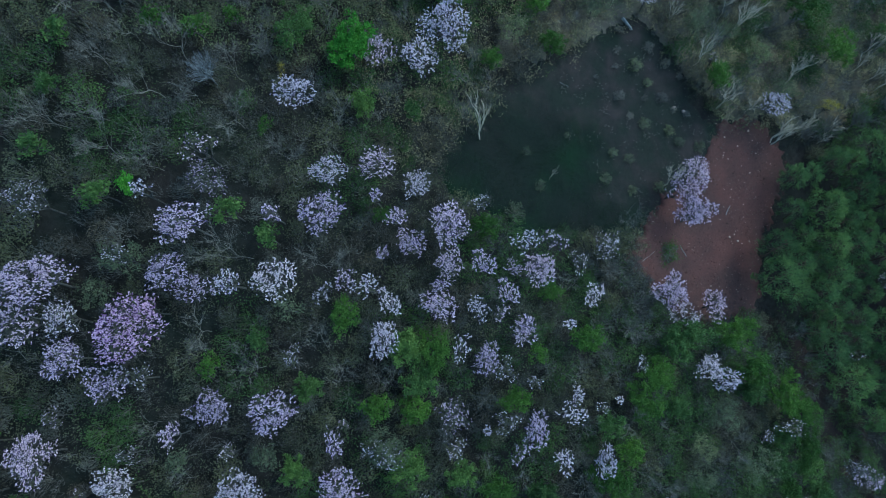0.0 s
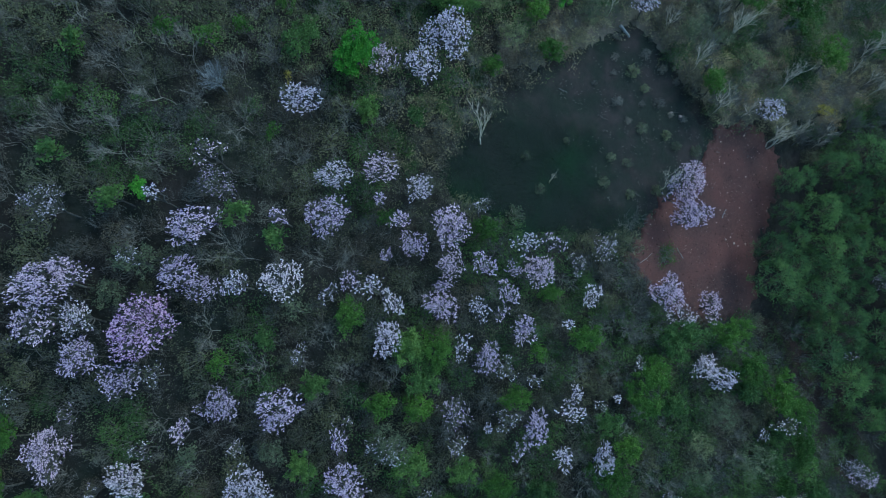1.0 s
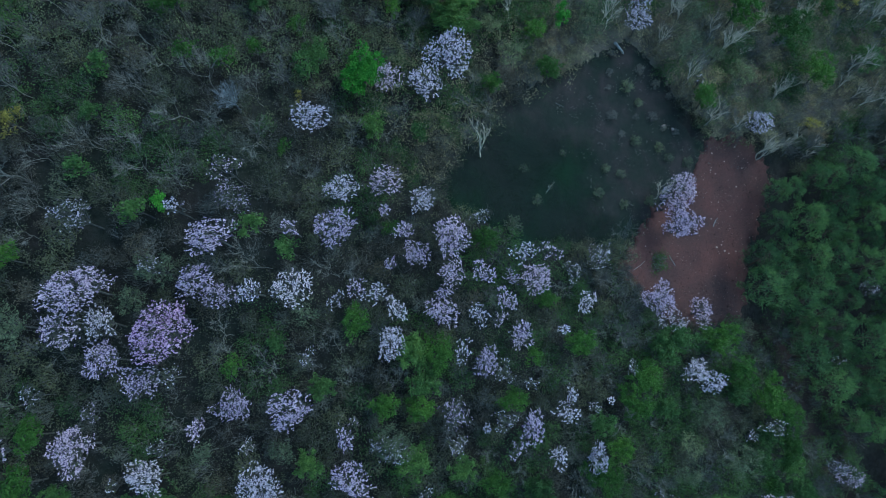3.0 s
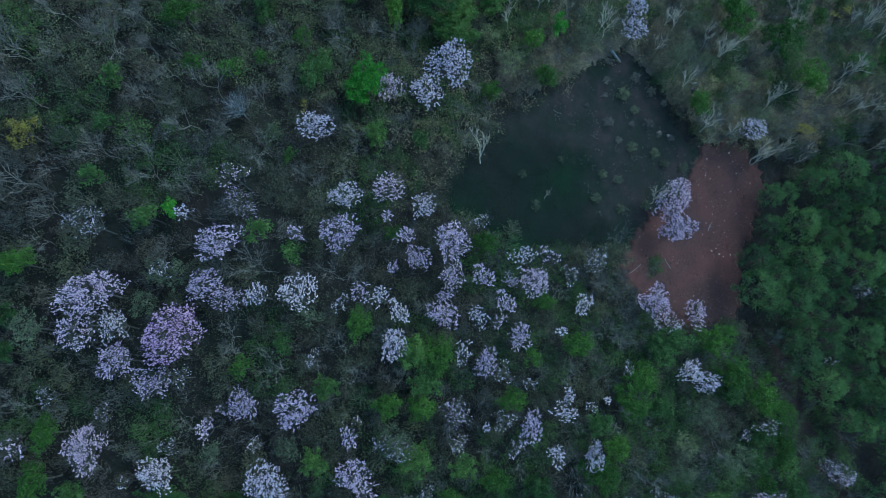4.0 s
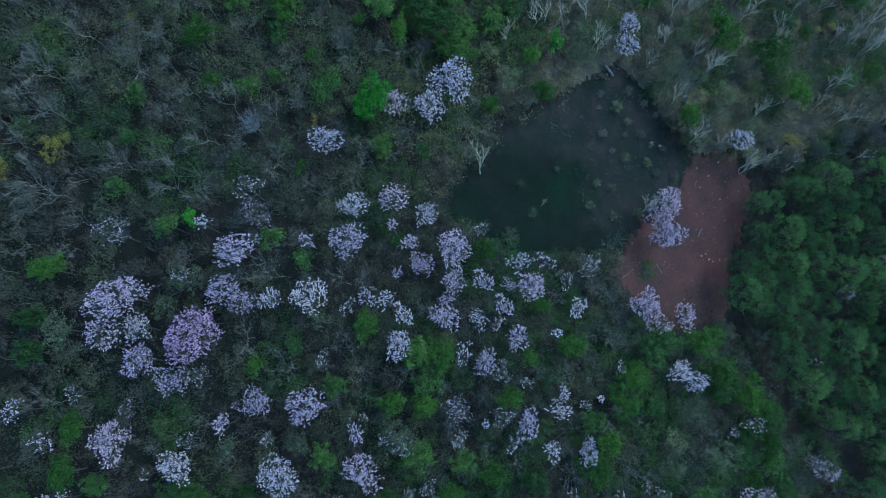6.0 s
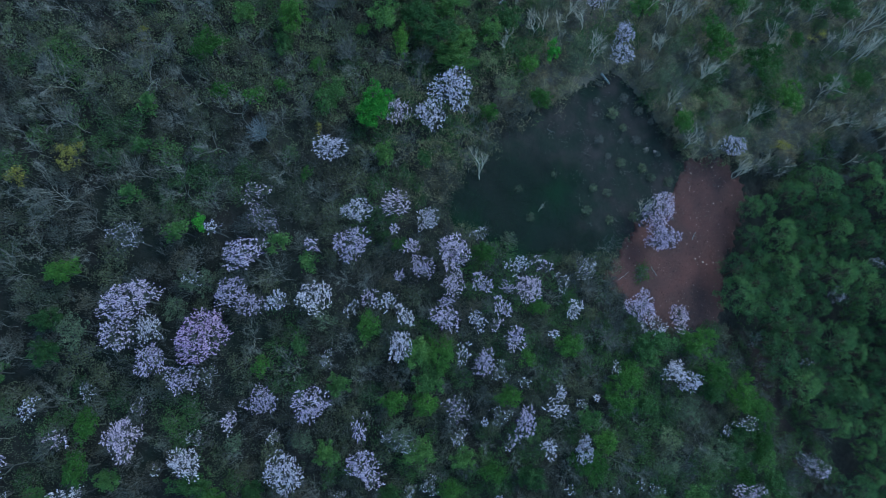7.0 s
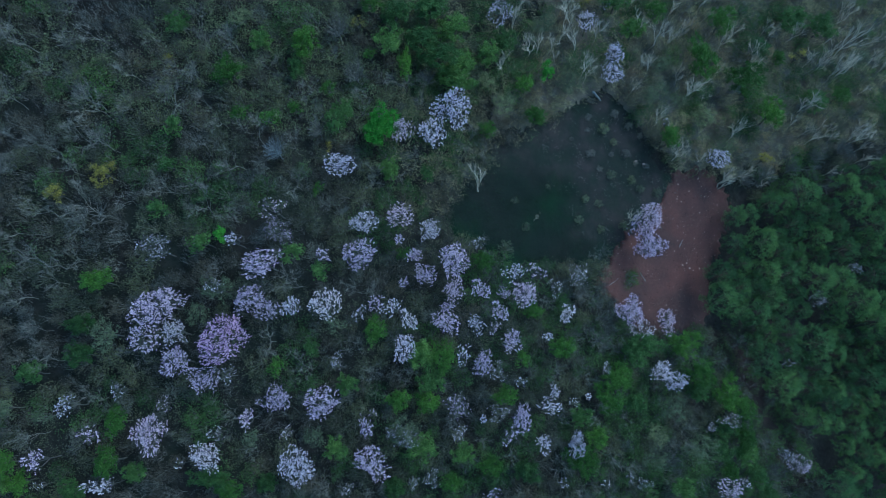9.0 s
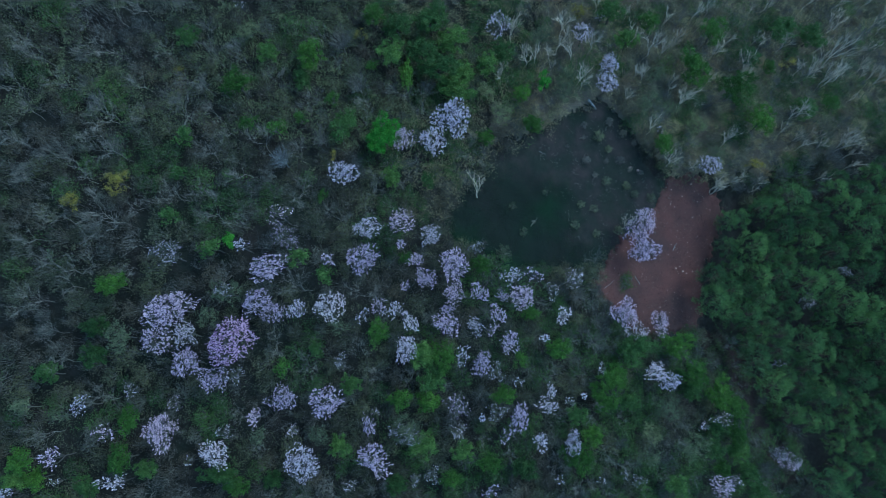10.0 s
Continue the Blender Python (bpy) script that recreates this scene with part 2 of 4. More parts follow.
# ---- ground: one sheet to the horizon ----
def steps(lo, hi, step, far):
    a = list(np.arange(lo, hi + 0.01, step))
    d = step
    while a[-1] < far:
        d *= 1.35
        a.append(a[-1] + d)
    d = step
    while a[0] > -far:
        d *= 1.35
        a.insert(0, a[0] - d)
    return a


def edge_of(x, y, outline):
    """Metres from a place to an outline: above zero inside it."""
    best = 1e9
    for (ax, ay), (bx, by) in zip(outline, outline[1:] + outline[:1]):
        dx, dy = bx - ax, by - ay
        u = max(0.0, min(1.0, ((x - ax) * dx + (y - ay) * dy) / (dx * dx + dy * dy)))
        best = min(best, (x - ax - u * dx) ** 2 + (y - ay - u * dy) ** 2)
    return math.sqrt(best) * (1 if inside(x, y, outline) else -1)


def sheet(name, xs, ys, height, material, label):
    """A sheet of ground; height gives how far each place lies over the hillside, and cells that lie under it all round are left out."""
    g, ids, lifts = Geo(), {}, {}
    for j in range(len(ys)):
        for i in range(len(xs)):
            lifts[i, j] = height(xs[i], ys[j])
    for j in range(len(ys) - 1):
        for i in range(len(xs) - 1):
            corners = ((i, j), (i + 1, j), (i + 1, j + 1), (i, j + 1))
            if max(lifts[c] for c in corners) < -0.07:
                continue
            q = []
            for c in corners:
                if c not in ids:
                    ids[c] = len(g.v)
                    x, y = xs[c[0]], ys[c[1]]
                    g.v.append((x, y, ground_z(x, y) + lifts[c]))
                q.append(ids[c])
            g.f.append(q)
    return tagged(new(name, g.mesh(name, material, True)), label, name.replace("_", " "), kind="structure")


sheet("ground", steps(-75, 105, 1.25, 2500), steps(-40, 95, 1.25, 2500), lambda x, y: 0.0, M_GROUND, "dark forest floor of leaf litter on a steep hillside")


def span(outline, step, margin=7):
    xs, ys = [p[0] for p in outline], [p[1] for p in outline]
    return (list(np.arange(min(xs) - margin, max(xs) + margin, step)), list(np.arange(min(ys) - margin, max(ys) + margin, step)))


def feather(outline, lift, soft, broad, fine):
    """Ground that thins out at an uneven outline and dips under what lies beside it."""
    def height(x, y):
        d = edge_of(x, y, outline) + broad * noise.noise(Vector((x * 0.33, y * 0.33, 1.5))) + fine * noise.noise(Vector((x * 1.4, y * 1.4, 4.5))) + 0.4 * fine * noise.noise(Vector((x * 4.1, y * 4.1, 2.5)))
        return max(-0.15, min(lift, lift * d / soft))
    return height


UPLAND = [(15.4, 63.4), (85.4, 79.8), (87.5, 48.4), (59.2, 39.8), (46.1, 35.0), (33.7, 34.6), (25.3, 42.8), (21.2, 45.0), (5.8, 35.5), (3.2, 40.3), (8.7, 50.0)]
sheet("grassy_slope", *span(UPLAND, 0.5), feather(UPLAND, 0.09, 1.0, 2.5, 1.4), M_SLOPE, "green and dry olive grass under scrub on the upper hillside")
meadow = sheet("meadow", *span(CLEARING, 0.35), feather(CLEARING, 0.17, 0.8, 1.6, 1.4), M_GRASS, "clearing of dark short grass passing into brown fallow with dead stalks")
cover = meadow.data.attributes.new("fallow", "FLOAT", "POINT")
for k, v in enumerate(meadow.data.vertices):
    x, y = v.co.x, v.co.y
    d = edge_of(x, y, FALLOW) + 2.4 * noise.noise(Vector((x * 0.33, y * 0.33, 6.5))) + 1.6 * noise.noise(Vector((x * 1.2, y * 1.2, 3.5)))
    cover.data[k].value = max(0.0, min(1.0, 0.5 + d / 5.0))
sheet("soil_field", *span(FIELD, 0.25), feather(FIELD, 0.30, 0.7, 0.9, 1.3), M_RED, "bare red-brown tilled soil plot on the slope")
sheet("bare_strip", *span(BARE_STRIP, 0.35), feather(BARE_STRIP, 0.14, 0.9, 1.2, 1.0), M_SHADED_SOIL, "narrow strip of damp dark brown soil between bushes and conifers")

# ---- trees ----
FULL, OPEN, THIN = "full", "open", "thin"
WHITE, LILAC, MAUVE = "white", "lilac", "mauve"
YELLOW = "yellow"
VIVID, BRIGHT, DARK, PALE = "vivid", "bright", "dark", "pale"
PETALS = {WHITE: M_WHITE, LILAC: M_LILAC, MAUVE: M_MAUVE}
taken = []          # (x, y, radius) of crowns that stand


def crook(g, a, b, ra, rb, rnd, n=3, sway=0.12, sides=4):
    """A limb that wanders from a to b and tapers."""
    a, b = Vector(a), Vector(b)
    last, size = a, (b - a).length
    for k in range(1, n + 1):
        p = a.lerp(b, k / n)
        if k < n:
            p += Vector((rnd.gauss(0, 1), rnd.gauss(0, 1), rnd.gauss(0, 0.6))) * size * sway * 0.5
        g.tube(last, p, ra + (rb - ra) * (k - 1) / n, ra + (rb - ra) * k / n, sides)
        last = p


def lobes_of(rnd, wide, high, count):
    """Sub-crowns of a tree: centre and radius of each, filling an uneven dome."""
    out = []
    for k in range(count):
        w = 2 * math.pi * (k + rnd.uniform(-0.3, 0.3)) / max(1, count - 1)
        r = 0.0 if k == 0 else wide * rnd.uniform(0.18, 0.35)
        s = wide * (rnd.uniform(0.10, 0.25) if k else 0.21)
        out.append((Vector((r * math.cos(w), r * math.sin(w), high * (rnd.uniform(0.70, 0.80) if k == 0 else rnd.uniform(0.55, 0.72)))), s))
    return out


def blossom_proto(seed, wide, bloom):
    rnd = random.Random(seed)
    high = 3.4 + 0.85 * wide
    root = new("flowering_tree")
    wood, petals, leaves = Geo(), Geo(), Geo()
    fork = Vector((rnd.gauss(0, 0.1), rnd.gauss(0, 0.1), high * 0.3))
    crook(wood, (0, 0, -0.4), fork, 0.04 + 0.016 * wide, 0.03 + 0.012 * wide, rnd, 2, 0.05, 5)
    fill = {FULL: 0.92, OPEN: 0.62, THIN: 0.5}[bloom]
    for c, s in lobes_of(rnd, wide, high, 6 if wide < 3 else 9 if wide < 6 else 13):
        crook(wood, fork, c - Vector((0, 0, s * 0.5)), 0.05 + 0.008 * wide, 0.03, rnd, 3, 0.14, 4)
        heads = max(8, int(s * s * {FULL: 74, OPEN: 64, THIN: 105}[bloom]))
        bare = Vector((rnd.gauss(0, 1), rnd.gauss(0, 1), rnd.gauss(0, 0.5))).normalized()
        for k in range(heads):
            d = Vector((rnd.gauss(0, 1), rnd.gauss(0, 1), rnd.gauss(0.35, 0.7))).normalized()
            p = c + Vector((d.x * s, d.y * s, d.z * s * 0.85)) * rnd.uniform(0.6, 1.15)
            wood.sliver(c - Vector((0, 0, s * 0.4)), p, 0.014, rnd)
            if rnd.random() > fill * (1.0 + (0.35 if bloom == FULL else 0.9) * d.dot(bare)):
                continue
            run = Vector((d.x + rnd.gauss(0, 0.7), d.y + rnd.gauss(0, 0.7), 0.3)).normalized() * rnd.uniform(0.04, 0.08)
            for i in range(rnd.choice((1, 1, 2)) if bloom == THIN else rnd.choice((2, 3, 4, 4))):
                q = p + run * i + Vector((rnd.gauss(0, 0.04), rnd.gauss(0, 0.04), rnd.gauss(0.02, 0.04)))
                petals.leaf(q, rnd.uniform(0.10, 0.17) if bloom == THIN else rnd.uniform(0.125, 0.19), rnd, 1.8, 0.65)
        for _ in range(int(heads * (0.9 if bloom == THIN else 0.45))):
            d = Vector((rnd.gauss(0, 1), rnd.gauss(0, 1), rnd.gauss(0, 0.6))).normalized()
            leaves.leaf(c + d * s * rnd.uniform(0.3, 1.0), rnd.uniform(0.12, 0.24), rnd, 0.5)
    part("trunk", wood, M_BARK, root, "grey branching trunk and limbs")
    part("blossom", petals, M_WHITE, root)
    part("foliage", leaves, M_OLIVE, root, "sparse olive green young leaves")
    return root


PROTOS = {}
SIZES = (1.6, 2.8, 4.2, 5.6, 7.4)


def blossom(x, y, wide, deep, bloom, tint):
    """A flowering tree whose crown is wide x deep, over the place x, y."""
    wide, deep = wide * 1.08, deep * 1.08
    mean = (wide + deep) / 2
    size = min(SIZES, key=lambda s: abs(math.log(s / mean)))
    key = (size, bloom, len(taken) % 3)
    z = ground_z(x, y)
    rnd = random.Random(int(x * 31 + y * 57))
    if key not in PROTOS:
        PROTOS[key] = blossom_proto(hash((int(size * 10), len(bloom) * 7 + ord(bloom[0]), key[2])) % 9973, size, bloom)
        root, first = PROTOS[key], True
    else:
        root, first = PROTOS[key], False
    k = rnd.randrange(4)
    sx, sy = (wide / size, deep / size) if k % 2 == 0 else (deep / size, wide / size)
    m = Matrix.LocRotScale((x, y, z), Euler((0, 0, k * math.pi / 2 + rnd.uniform(-0.3, 0.3))), (sx, sy, mean / size))
    if first:
        root.matrix_basis = m
    else:
        root = copy_made(root, m)
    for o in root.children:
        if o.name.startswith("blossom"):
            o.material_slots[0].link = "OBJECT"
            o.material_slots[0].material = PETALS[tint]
    look_of = {FULL: "in dense full bloom", OPEN: "in open broken bloom", THIN: "with thin scattered blossom"}[bloom]
    tone = {WHITE: "cool white", LILAC: "pale lilac", MAUVE: "deeper mauve lilac"}[tint]
    size_of = "Small" if mean < 2.2 else "Large" if mean > 4.8 else "Middling"
    tagged(root, size_of + " tree of " + tone + " flowers " + look_of, "flowering tree", "flowering trees on the slope")
    taken.append((x, y, mean * 0.5))
    return root


def copy_made(root, m):
    """A copy of a tree at the pose m, whatever the first one's own scale."""
    keep = root.matrix_basis.copy()
    root.matrix_basis = Matrix.Identity(4)
    ob = copy_thing(root, m)
    root.matrix_basis = keep
    return ob


def leafy_proto(seed, wide, dense, blade, material):
    rnd = random.Random(seed)
    high = 3 + 0.75 * wide
    root = new("broadleaf_tree")
    wood, leaves = Geo(), Geo()
    fork = Vector((0, 0, high * 0.3))
    crook(wood, (0, 0, -0.4), fork, 0.04 + 0.015 * wide, 0.03 + 0.011 * wide, rnd, 2, 0.05, 5)
    for c, s in lobes_of(rnd, wide, high, 7 if wide < 3 else 9):
        c = Vector((c.x, c.y, c.z * 0.92))
        crook(wood, fork, c, 0.05, 0.02, rnd, 3, 0.12, 3)
        for _ in range(int(s * s * 17)):
            d = Vector((rnd.gauss(0, 1), rnd.gauss(0, 1), rnd.gauss(0.3, 0.7))).normalized()
            p = c + d * s * rnd.uniform(0.55, 1.25)
            for _ in range(int(dense * rnd.uniform(1.4, 4.0))):
                q = p + Vector((rnd.gauss(0, 0.19), rnd.gauss(0, 0.19), rnd.gauss(0, 0.1)))
                leaves.flake(q, rnd.uniform(0.6, 1.2) * blade, rnd, 0.9)
    part("trunk", wood, M_BARK, root, "grey trunk and limbs")
    part("crown", leaves, material, root)
    return root


LEAF = {VIVID: (16, 0.24, M_VIVID), BRIGHT: (11, 0.22, M_BRIGHT), DARK: (12, 0.24, M_DEEP), PALE: (7, 0.18, M_SAGE), YELLOW: (8, 0.18, M_YELLOW)}
TONE = {VIVID: "Vivid fresh green dense round broadleaf tree", BRIGHT: "Bright green leafy young tree among brush", DARK: "Dark green leafy broadleaf tree among brush", PALE: "Pale grey-green thin-leaved tree among bare brush", YELLOW: "Yellow-tinged small tree among dull brush"}


def leafy(x, y, wide, deep, tone):
    mean = (wide + deep) / 2
    size = min((2.2, 3.6, 5.0), key=lambda s: abs(math.log(s / mean)))
    key = (tone, size, len(taken) % 2)
    rnd = random.Random(int(x * 31 + y * 57))
    dense, blade, material = LEAF[tone]
    k = rnd.randrange(4)
    sx, sy = (wide / size, deep / size) if k % 2 == 0 else (deep / size, wide / size)
    m = Matrix.LocRotScale((x, y, ground_z(x, y)), Euler((0, 0, k * math.pi / 2 + rnd.uniform(-0.5, 0.5))), (sx, sy, mean / size))
    if key not in PROTOS:
        root = PROTOS[key] = leafy_proto(int(size * 100) + ord(tone[0]) + key[2], size, dense, blade, material)
        root.matrix_basis = m
    else:
        root = copy_made(PROTOS[key], m)
    tagged(root, TONE[tone], "tree", "green trees on the slope")
    taken.append((x, y, mean * 0.42))
    return root


# flowering trees: place, width and depth of the crown in metres
blossom(-29.4, 46.4, 1.8, 1.2, THIN, WHITE)
blossom(-23.5, 19.3, 3.4, 2.8, THIN, LILAC)
blossom(-23.0, 16.8, 3.8, 3.2, THIN, LILAC)
blossom(-27.8, 15.2, 2.2, 1.7, OPEN, WHITE)
blossom(4.1, 51.8, 3.2, 4.4, OPEN, WHITE)
blossom(17.6, 53.0, 3.0, 3.9, OPEN, WHITE)
blossom(-2.7, 35.8, 5.4, 6.2, FULL, WHITE)
blossom(-5.4, 32.1, 3.8, 4.1, FULL, WHITE)
blossom(-9.4, 31.9, 3.0, 4.0, OPEN, LILAC)
blossom(-16.7, 25.9, 4.2, 3.4, FULL, WHITE)
blossom(-13.8, 18.9, 3.8, 2.7, FULL, WHITE)
blossom(-9.4, 20.4, 4.3, 3.2, OPEN, LILAC)
blossom(-5.8, 19.0, 3.1, 3.6, OPEN, WHITE)
blossom(-13.9, 14.7, 4.3, 4.1, FULL, LILAC)
blossom(-9.6, 17.2, 1.8, 2.0, OPEN, LILAC)
blossom(21.8, 48.6, 3.4, 3.8, FULL, WHITE)
blossom(21.7, 46.0, 3.3, 3.6, FULL, WHITE)
blossom(20.8, 56.5, 1.4, 1.4, THIN, WHITE)
blossom(31.3, 40.5, 1.6, 1.4, THIN, WHITE)
blossom(40.5, 35.6, 3.5, 3.7, FULL, WHITE)
blossom(27.6, 24.5, 4.4, 5.0, FULL, LILAC)
blossom(27.5, 20.2, 5.0, 5.0, FULL, LILAC)
blossom(25.2, 22.9, 2.4, 3.4, OPEN, LILAC)
blossom(-35.5, 13.8, 4.4, 3.3, THIN, WHITE)
blossom(-24.4, 12.8, 5.1, 3.6, FULL, LILAC)
blossom(-35.2, 7.8, 6.2, 4.5, FULL, LILAC)
blossom(-37.1, 4.3, 4.4, 4.2, OPEN, LILAC)
blossom(-34.6, 4.8, 3.4, 3.5, OPEN, WHITE)
blossom(-34.7, 1.6, 3.8, 3.7, FULL, LILAC)
blossom(-29.2, 3.7, 6.3, 4.8, FULL, MAUVE)
blossom(-28.4, 5.8, 3.1, 2.8, FULL, MAUVE)
blossom(-26.5, 8.8, 4.0, 3.1, FULL, LILAC)
blossom(-24.7, 7.6, 3.5, 3.0, OPEN, LILAC)
blossom(-32.4, -0.5, 4.1, 3.5, OPEN, LILAC)
blossom(-30.1, 0.0, 2.8, 2.6, THIN, WHITE)
blossom(-29.8, 9.9, 3.0, 2.2, THIN, WHITE)
blossom(-24.6, -2.5, 3.4, 3.4, FULL, LILAC)
blossom(-26.0, -3.5, 2.5, 2.2, OPEN, LILAC)
blossom(-28.5, -5.2, 2.6, 2.8, FULL, LILAC)
blossom(-38.7, -6.7, 4.0, 5.0, FULL, LILAC)
blossom(-37.4, -3.5, 2.3, 2.0, THIN, LILAC)
blossom(-46.7, -3.5, 2.7, 2.8, OPEN, WHITE)
blossom(-41.6, -1.8, 2.4, 2.1, THIN, WHITE)
blossom(-44.9, -7.0, 3.0, 2.5, OPEN, LILAC)
blossom(-50.2, -9.6, 3.4, 2.7, FULL, LILAC)
blossom(-44.2, -12.9, 3.9, 2.1, FULL, WHITE)
blossom(-51.1, -12.8, 1.5, 1.2, THIN, WHITE)
blossom(-55.0, -13.7, 2.0, 1.9, OPEN, WHITE)
blossom(-33.2, -10.1, 4.4, 3.6, FULL, WHITE)
blossom(-32.4, -7.1, 2.8, 1.9, THIN, WHITE)
blossom(-24.4, -7.3, 2.4, 2.0, THIN, WHITE)
blossom(-36.7, -10.9, 1.6, 1.5, THIN, WHITE)
blossom(-22.7, -11.6, 5.0, 4.9, FULL, WHITE)
blossom(-21.9, 8.3, 2.3, 3.7, FULL, WHITE)
blossom(-18.2, 8.4, 4.7, 5.2, OPEN, WHITE)
blossom(-18.3, 14.4, 1.9, 1.7, OPEN, LILAC)
blossom(-7.7, 15.7, 2.5, 2.8, FULL, LILAC)
blossom(-6.5, 13.3, 3.6, 3.1, OPEN, LILAC)
blossom(-9.1, 12.1, 1.4, 1.7, OPEN, LILAC)
blossom(-2.6, 15.2, 3.9, 4.9, FULL, LILAC)
blossom(-2.6, 11.6, 3.3, 3.3, OPEN, LILAC)
blossom(1.1, 11.8, 2.9, 2.9, FULL, LILAC)
blossom(0.5, 18.0, 2.8, 2.3, THIN, WHITE)
blossom(5.9, 14.2, 3.2, 2.8, OPEN, WHITE)
blossom(8.9, 14.9, 2.7, 3.0, OPEN, LILAC)
blossom(7.3, 11.6, 3.6, 3.8, FULL, LILAC)
blossom(4.2, 11.5, 2.0, 2.0, OPEN, LILAC)
blossom(3.7, 9.0, 2.5, 3.0, FULL, LILAC)
blossom(-3.5, 9.1, 2.7, 2.1, FULL, LILAC)
blossom(-3.6, 6.9, 4.2, 3.2, FULL, LILAC)
blossom(-14.6, 7.7, 2.2, 2.2, OPEN, WHITE)
blossom(-12.5, 9.3, 2.3, 2.4, OPEN, LILAC)
blossom(-10.4, 8.6, 2.9, 2.4, OPEN, WHITE)
blossom(-8.4, 7.3, 2.2, 3.2, FULL, WHITE)
blossom(-9.2, 3.7, 2.9, 4.0, FULL, WHITE)
blossom(0.5, 7.3, 2.4, 2.9, OPEN, WHITE)
blossom(2.9, 7.0, 2.0, 2.3, OPEN, LILAC)
blossom(5.4, 5.8, 2.8, 3.0, FULL, LILAC)
blossom(5.1, 4.4, 2.6, 2.5, FULL, LILAC)
blossom(13.7, 9.1, 2.4, 3.1, FULL, WHITE)
blossom(10.6, 5.9, 2.2, 1.7, OPEN, WHITE)
blossom(15.6, 14.7, 3.6, 4.3, THIN, WHITE)
blossom(12.0, 12.8, 2.4, 3.1, THIN, WHITE)
blossom(-1.4, 3.1, 2.1, 3.4, OPEN, WHITE)
blossom(1.0, 1.8, 2.9, 3.9, FULL, LILAC)
blossom(3.2, 0.7, 2.6, 3.0, THIN, WHITE)
blossom(6.5, -0.5, 1.8, 1.8, THIN, WHITE)
blossom(-17.7, 1.9, 2.5, 2.4, THIN, WHITE)
blossom(-19.3, -3.4, 4.5, 4.2, FULL, LILAC)
blossom(-14.3, -6.6, 2.5, 3.3, FULL, LILAC)
blossom(-13.7, -4.7, 1.3, 1.3, THIN, LILAC)
blossom(-14.3, -11.0, 4.1, 3.8, FULL, LILAC)
blossom(-12.9, -12.8, 3.2, 2.7, OPEN, LILAC)
blossom(-2.3, -3.7, 4.2, 4.2, THIN, LILAC)
blossom(3.4, -4.9, 3.5, 2.5, THIN, WHITE)
blossom(1.3, -5.8, 1.5, 1.7, OPEN, WHITE)
blossom(6.5, -5.9, 3.0, 4.5, FULL, LILAC)
blossom(4.9, -8.1, 2.5, 2.7, OPEN, LILAC)
blossom(11.8, -1.9, 2.2, 2.4, FULL, WHITE)
blossom(10.6, -4.2, 3.5, 2.7, OPEN, WHITE)
blossom(14.5, -3.4, 2.2, 1.4, THIN, WHITE)
blossom(16.8, -2.6, 1.4, 1.4, OPEN, WHITE)
blossom(9.9, -9.1, 2.4, 2.9, FULL, WHITE)
blossom(14.9, -9.5, 2.4, 4.1, FULL, WHITE)
blossom(-9.8, -7.9, 4.6, 3.3, THIN, WHITE)
blossom(-2.4, -7.7, 3.4, 2.5, THIN, WHITE)
blossom(-6.2, -13.9, 2.6, 2.8, THIN, WHITE)
blossom(-8.6, -14.4, 2.1, 2.3, THIN, WHITE)
blossom(-17.7, -15.1, 3.3, 1.6, THIN, WHITE)
blossom(2.4, -16.6, 3.2, 2.2, OPEN, LILAC)
blossom(12.9, -15.2, 1.4, 1.9, THIN, WHITE)
blossom(24.0, 10.2, 4.5, 4.5, FULL, LILAC)
blossom(26.2, 7.1, 3.3, 3.3, OPEN, WHITE)
blossom(30.2, 9.0, 3.3, 4.0, OPEN, LILAC)
blossom(28.8, 1.1, 3.6, 3.3, FULL, WHITE)
blossom(31.6, -0.4, 4.0, 3.1, FULL, WHITE)
blossom(19.8, 1.3, 1.9, 2.5, THIN, WHITE)
blossom(53.0, -12.7, 4.0, 3.0, THIN, WHITE)
blossom(55.9, -14.5, 3.6, 3.2, OPEN, LILAC)
blossom(40.9, -17.2, 4.7, 3.4, OPEN, LILAC)
blossom(44.3, -16.5, 2.7, 2.3, THIN, WHITE)
blossom(26.0, -15.7, 2.5, 2.0, THIN, WHITE)
blossom(23.8, -14.9, 1.4, 1.6, THIN, WHITE)
blossom(19.8, -15.5, 1.6, 1.4, THIN, WHITE)
blossom(41.2, -6.5, 4.0, 2.3, THIN, WHITE)
blossom(38.0, -7.8, 2.3, 1.9, THIN, WHITE)
blossom(68.6, 19.9, 3.4, 2.7, THIN, WHITE)
blossom(61.1, 13.9, 3.9, 3.3, THIN, WHITE)
blossom(54.4, 2.8, 2.2, 1.6, THIN, WHITE)

# green trees
leafy(-21.0, 41.3, 3.7, 5.2, BRIGHT)
leafy(-44.8, 2.2, 3.8, 3.0, DARK)
leafy(-42.5, -5.5, 3.1, 3.9, BRIGHT)
leafy(-43.6, -10.1, 3.6, 4.6, BRIGHT)
leafy(-41.7, -11.6, 2.9, 2.9, DARK)
leafy(-33.2, -12.6, 5.2, 3.0, DARK)
leafy(-7.2, 2.8, 3.9, 3.8, DARK)
leafy(-5.8, -0.4, 3.7, 4.0, DARK)
leafy(8.6, 9.4, 3.0, 2.9, BRIGHT)
leafy(1.1, 15.8, 4.0, 3.2, BRIGHT)
leafy(-9.3, 15.9, 1.9, 2.3, BRIGHT)
leafy(-53.5, -10.0, 4.0, 3.5, BRIGHT)
leafy(-52.7, -12.3, 3.4, 3.0, BRIGHT)
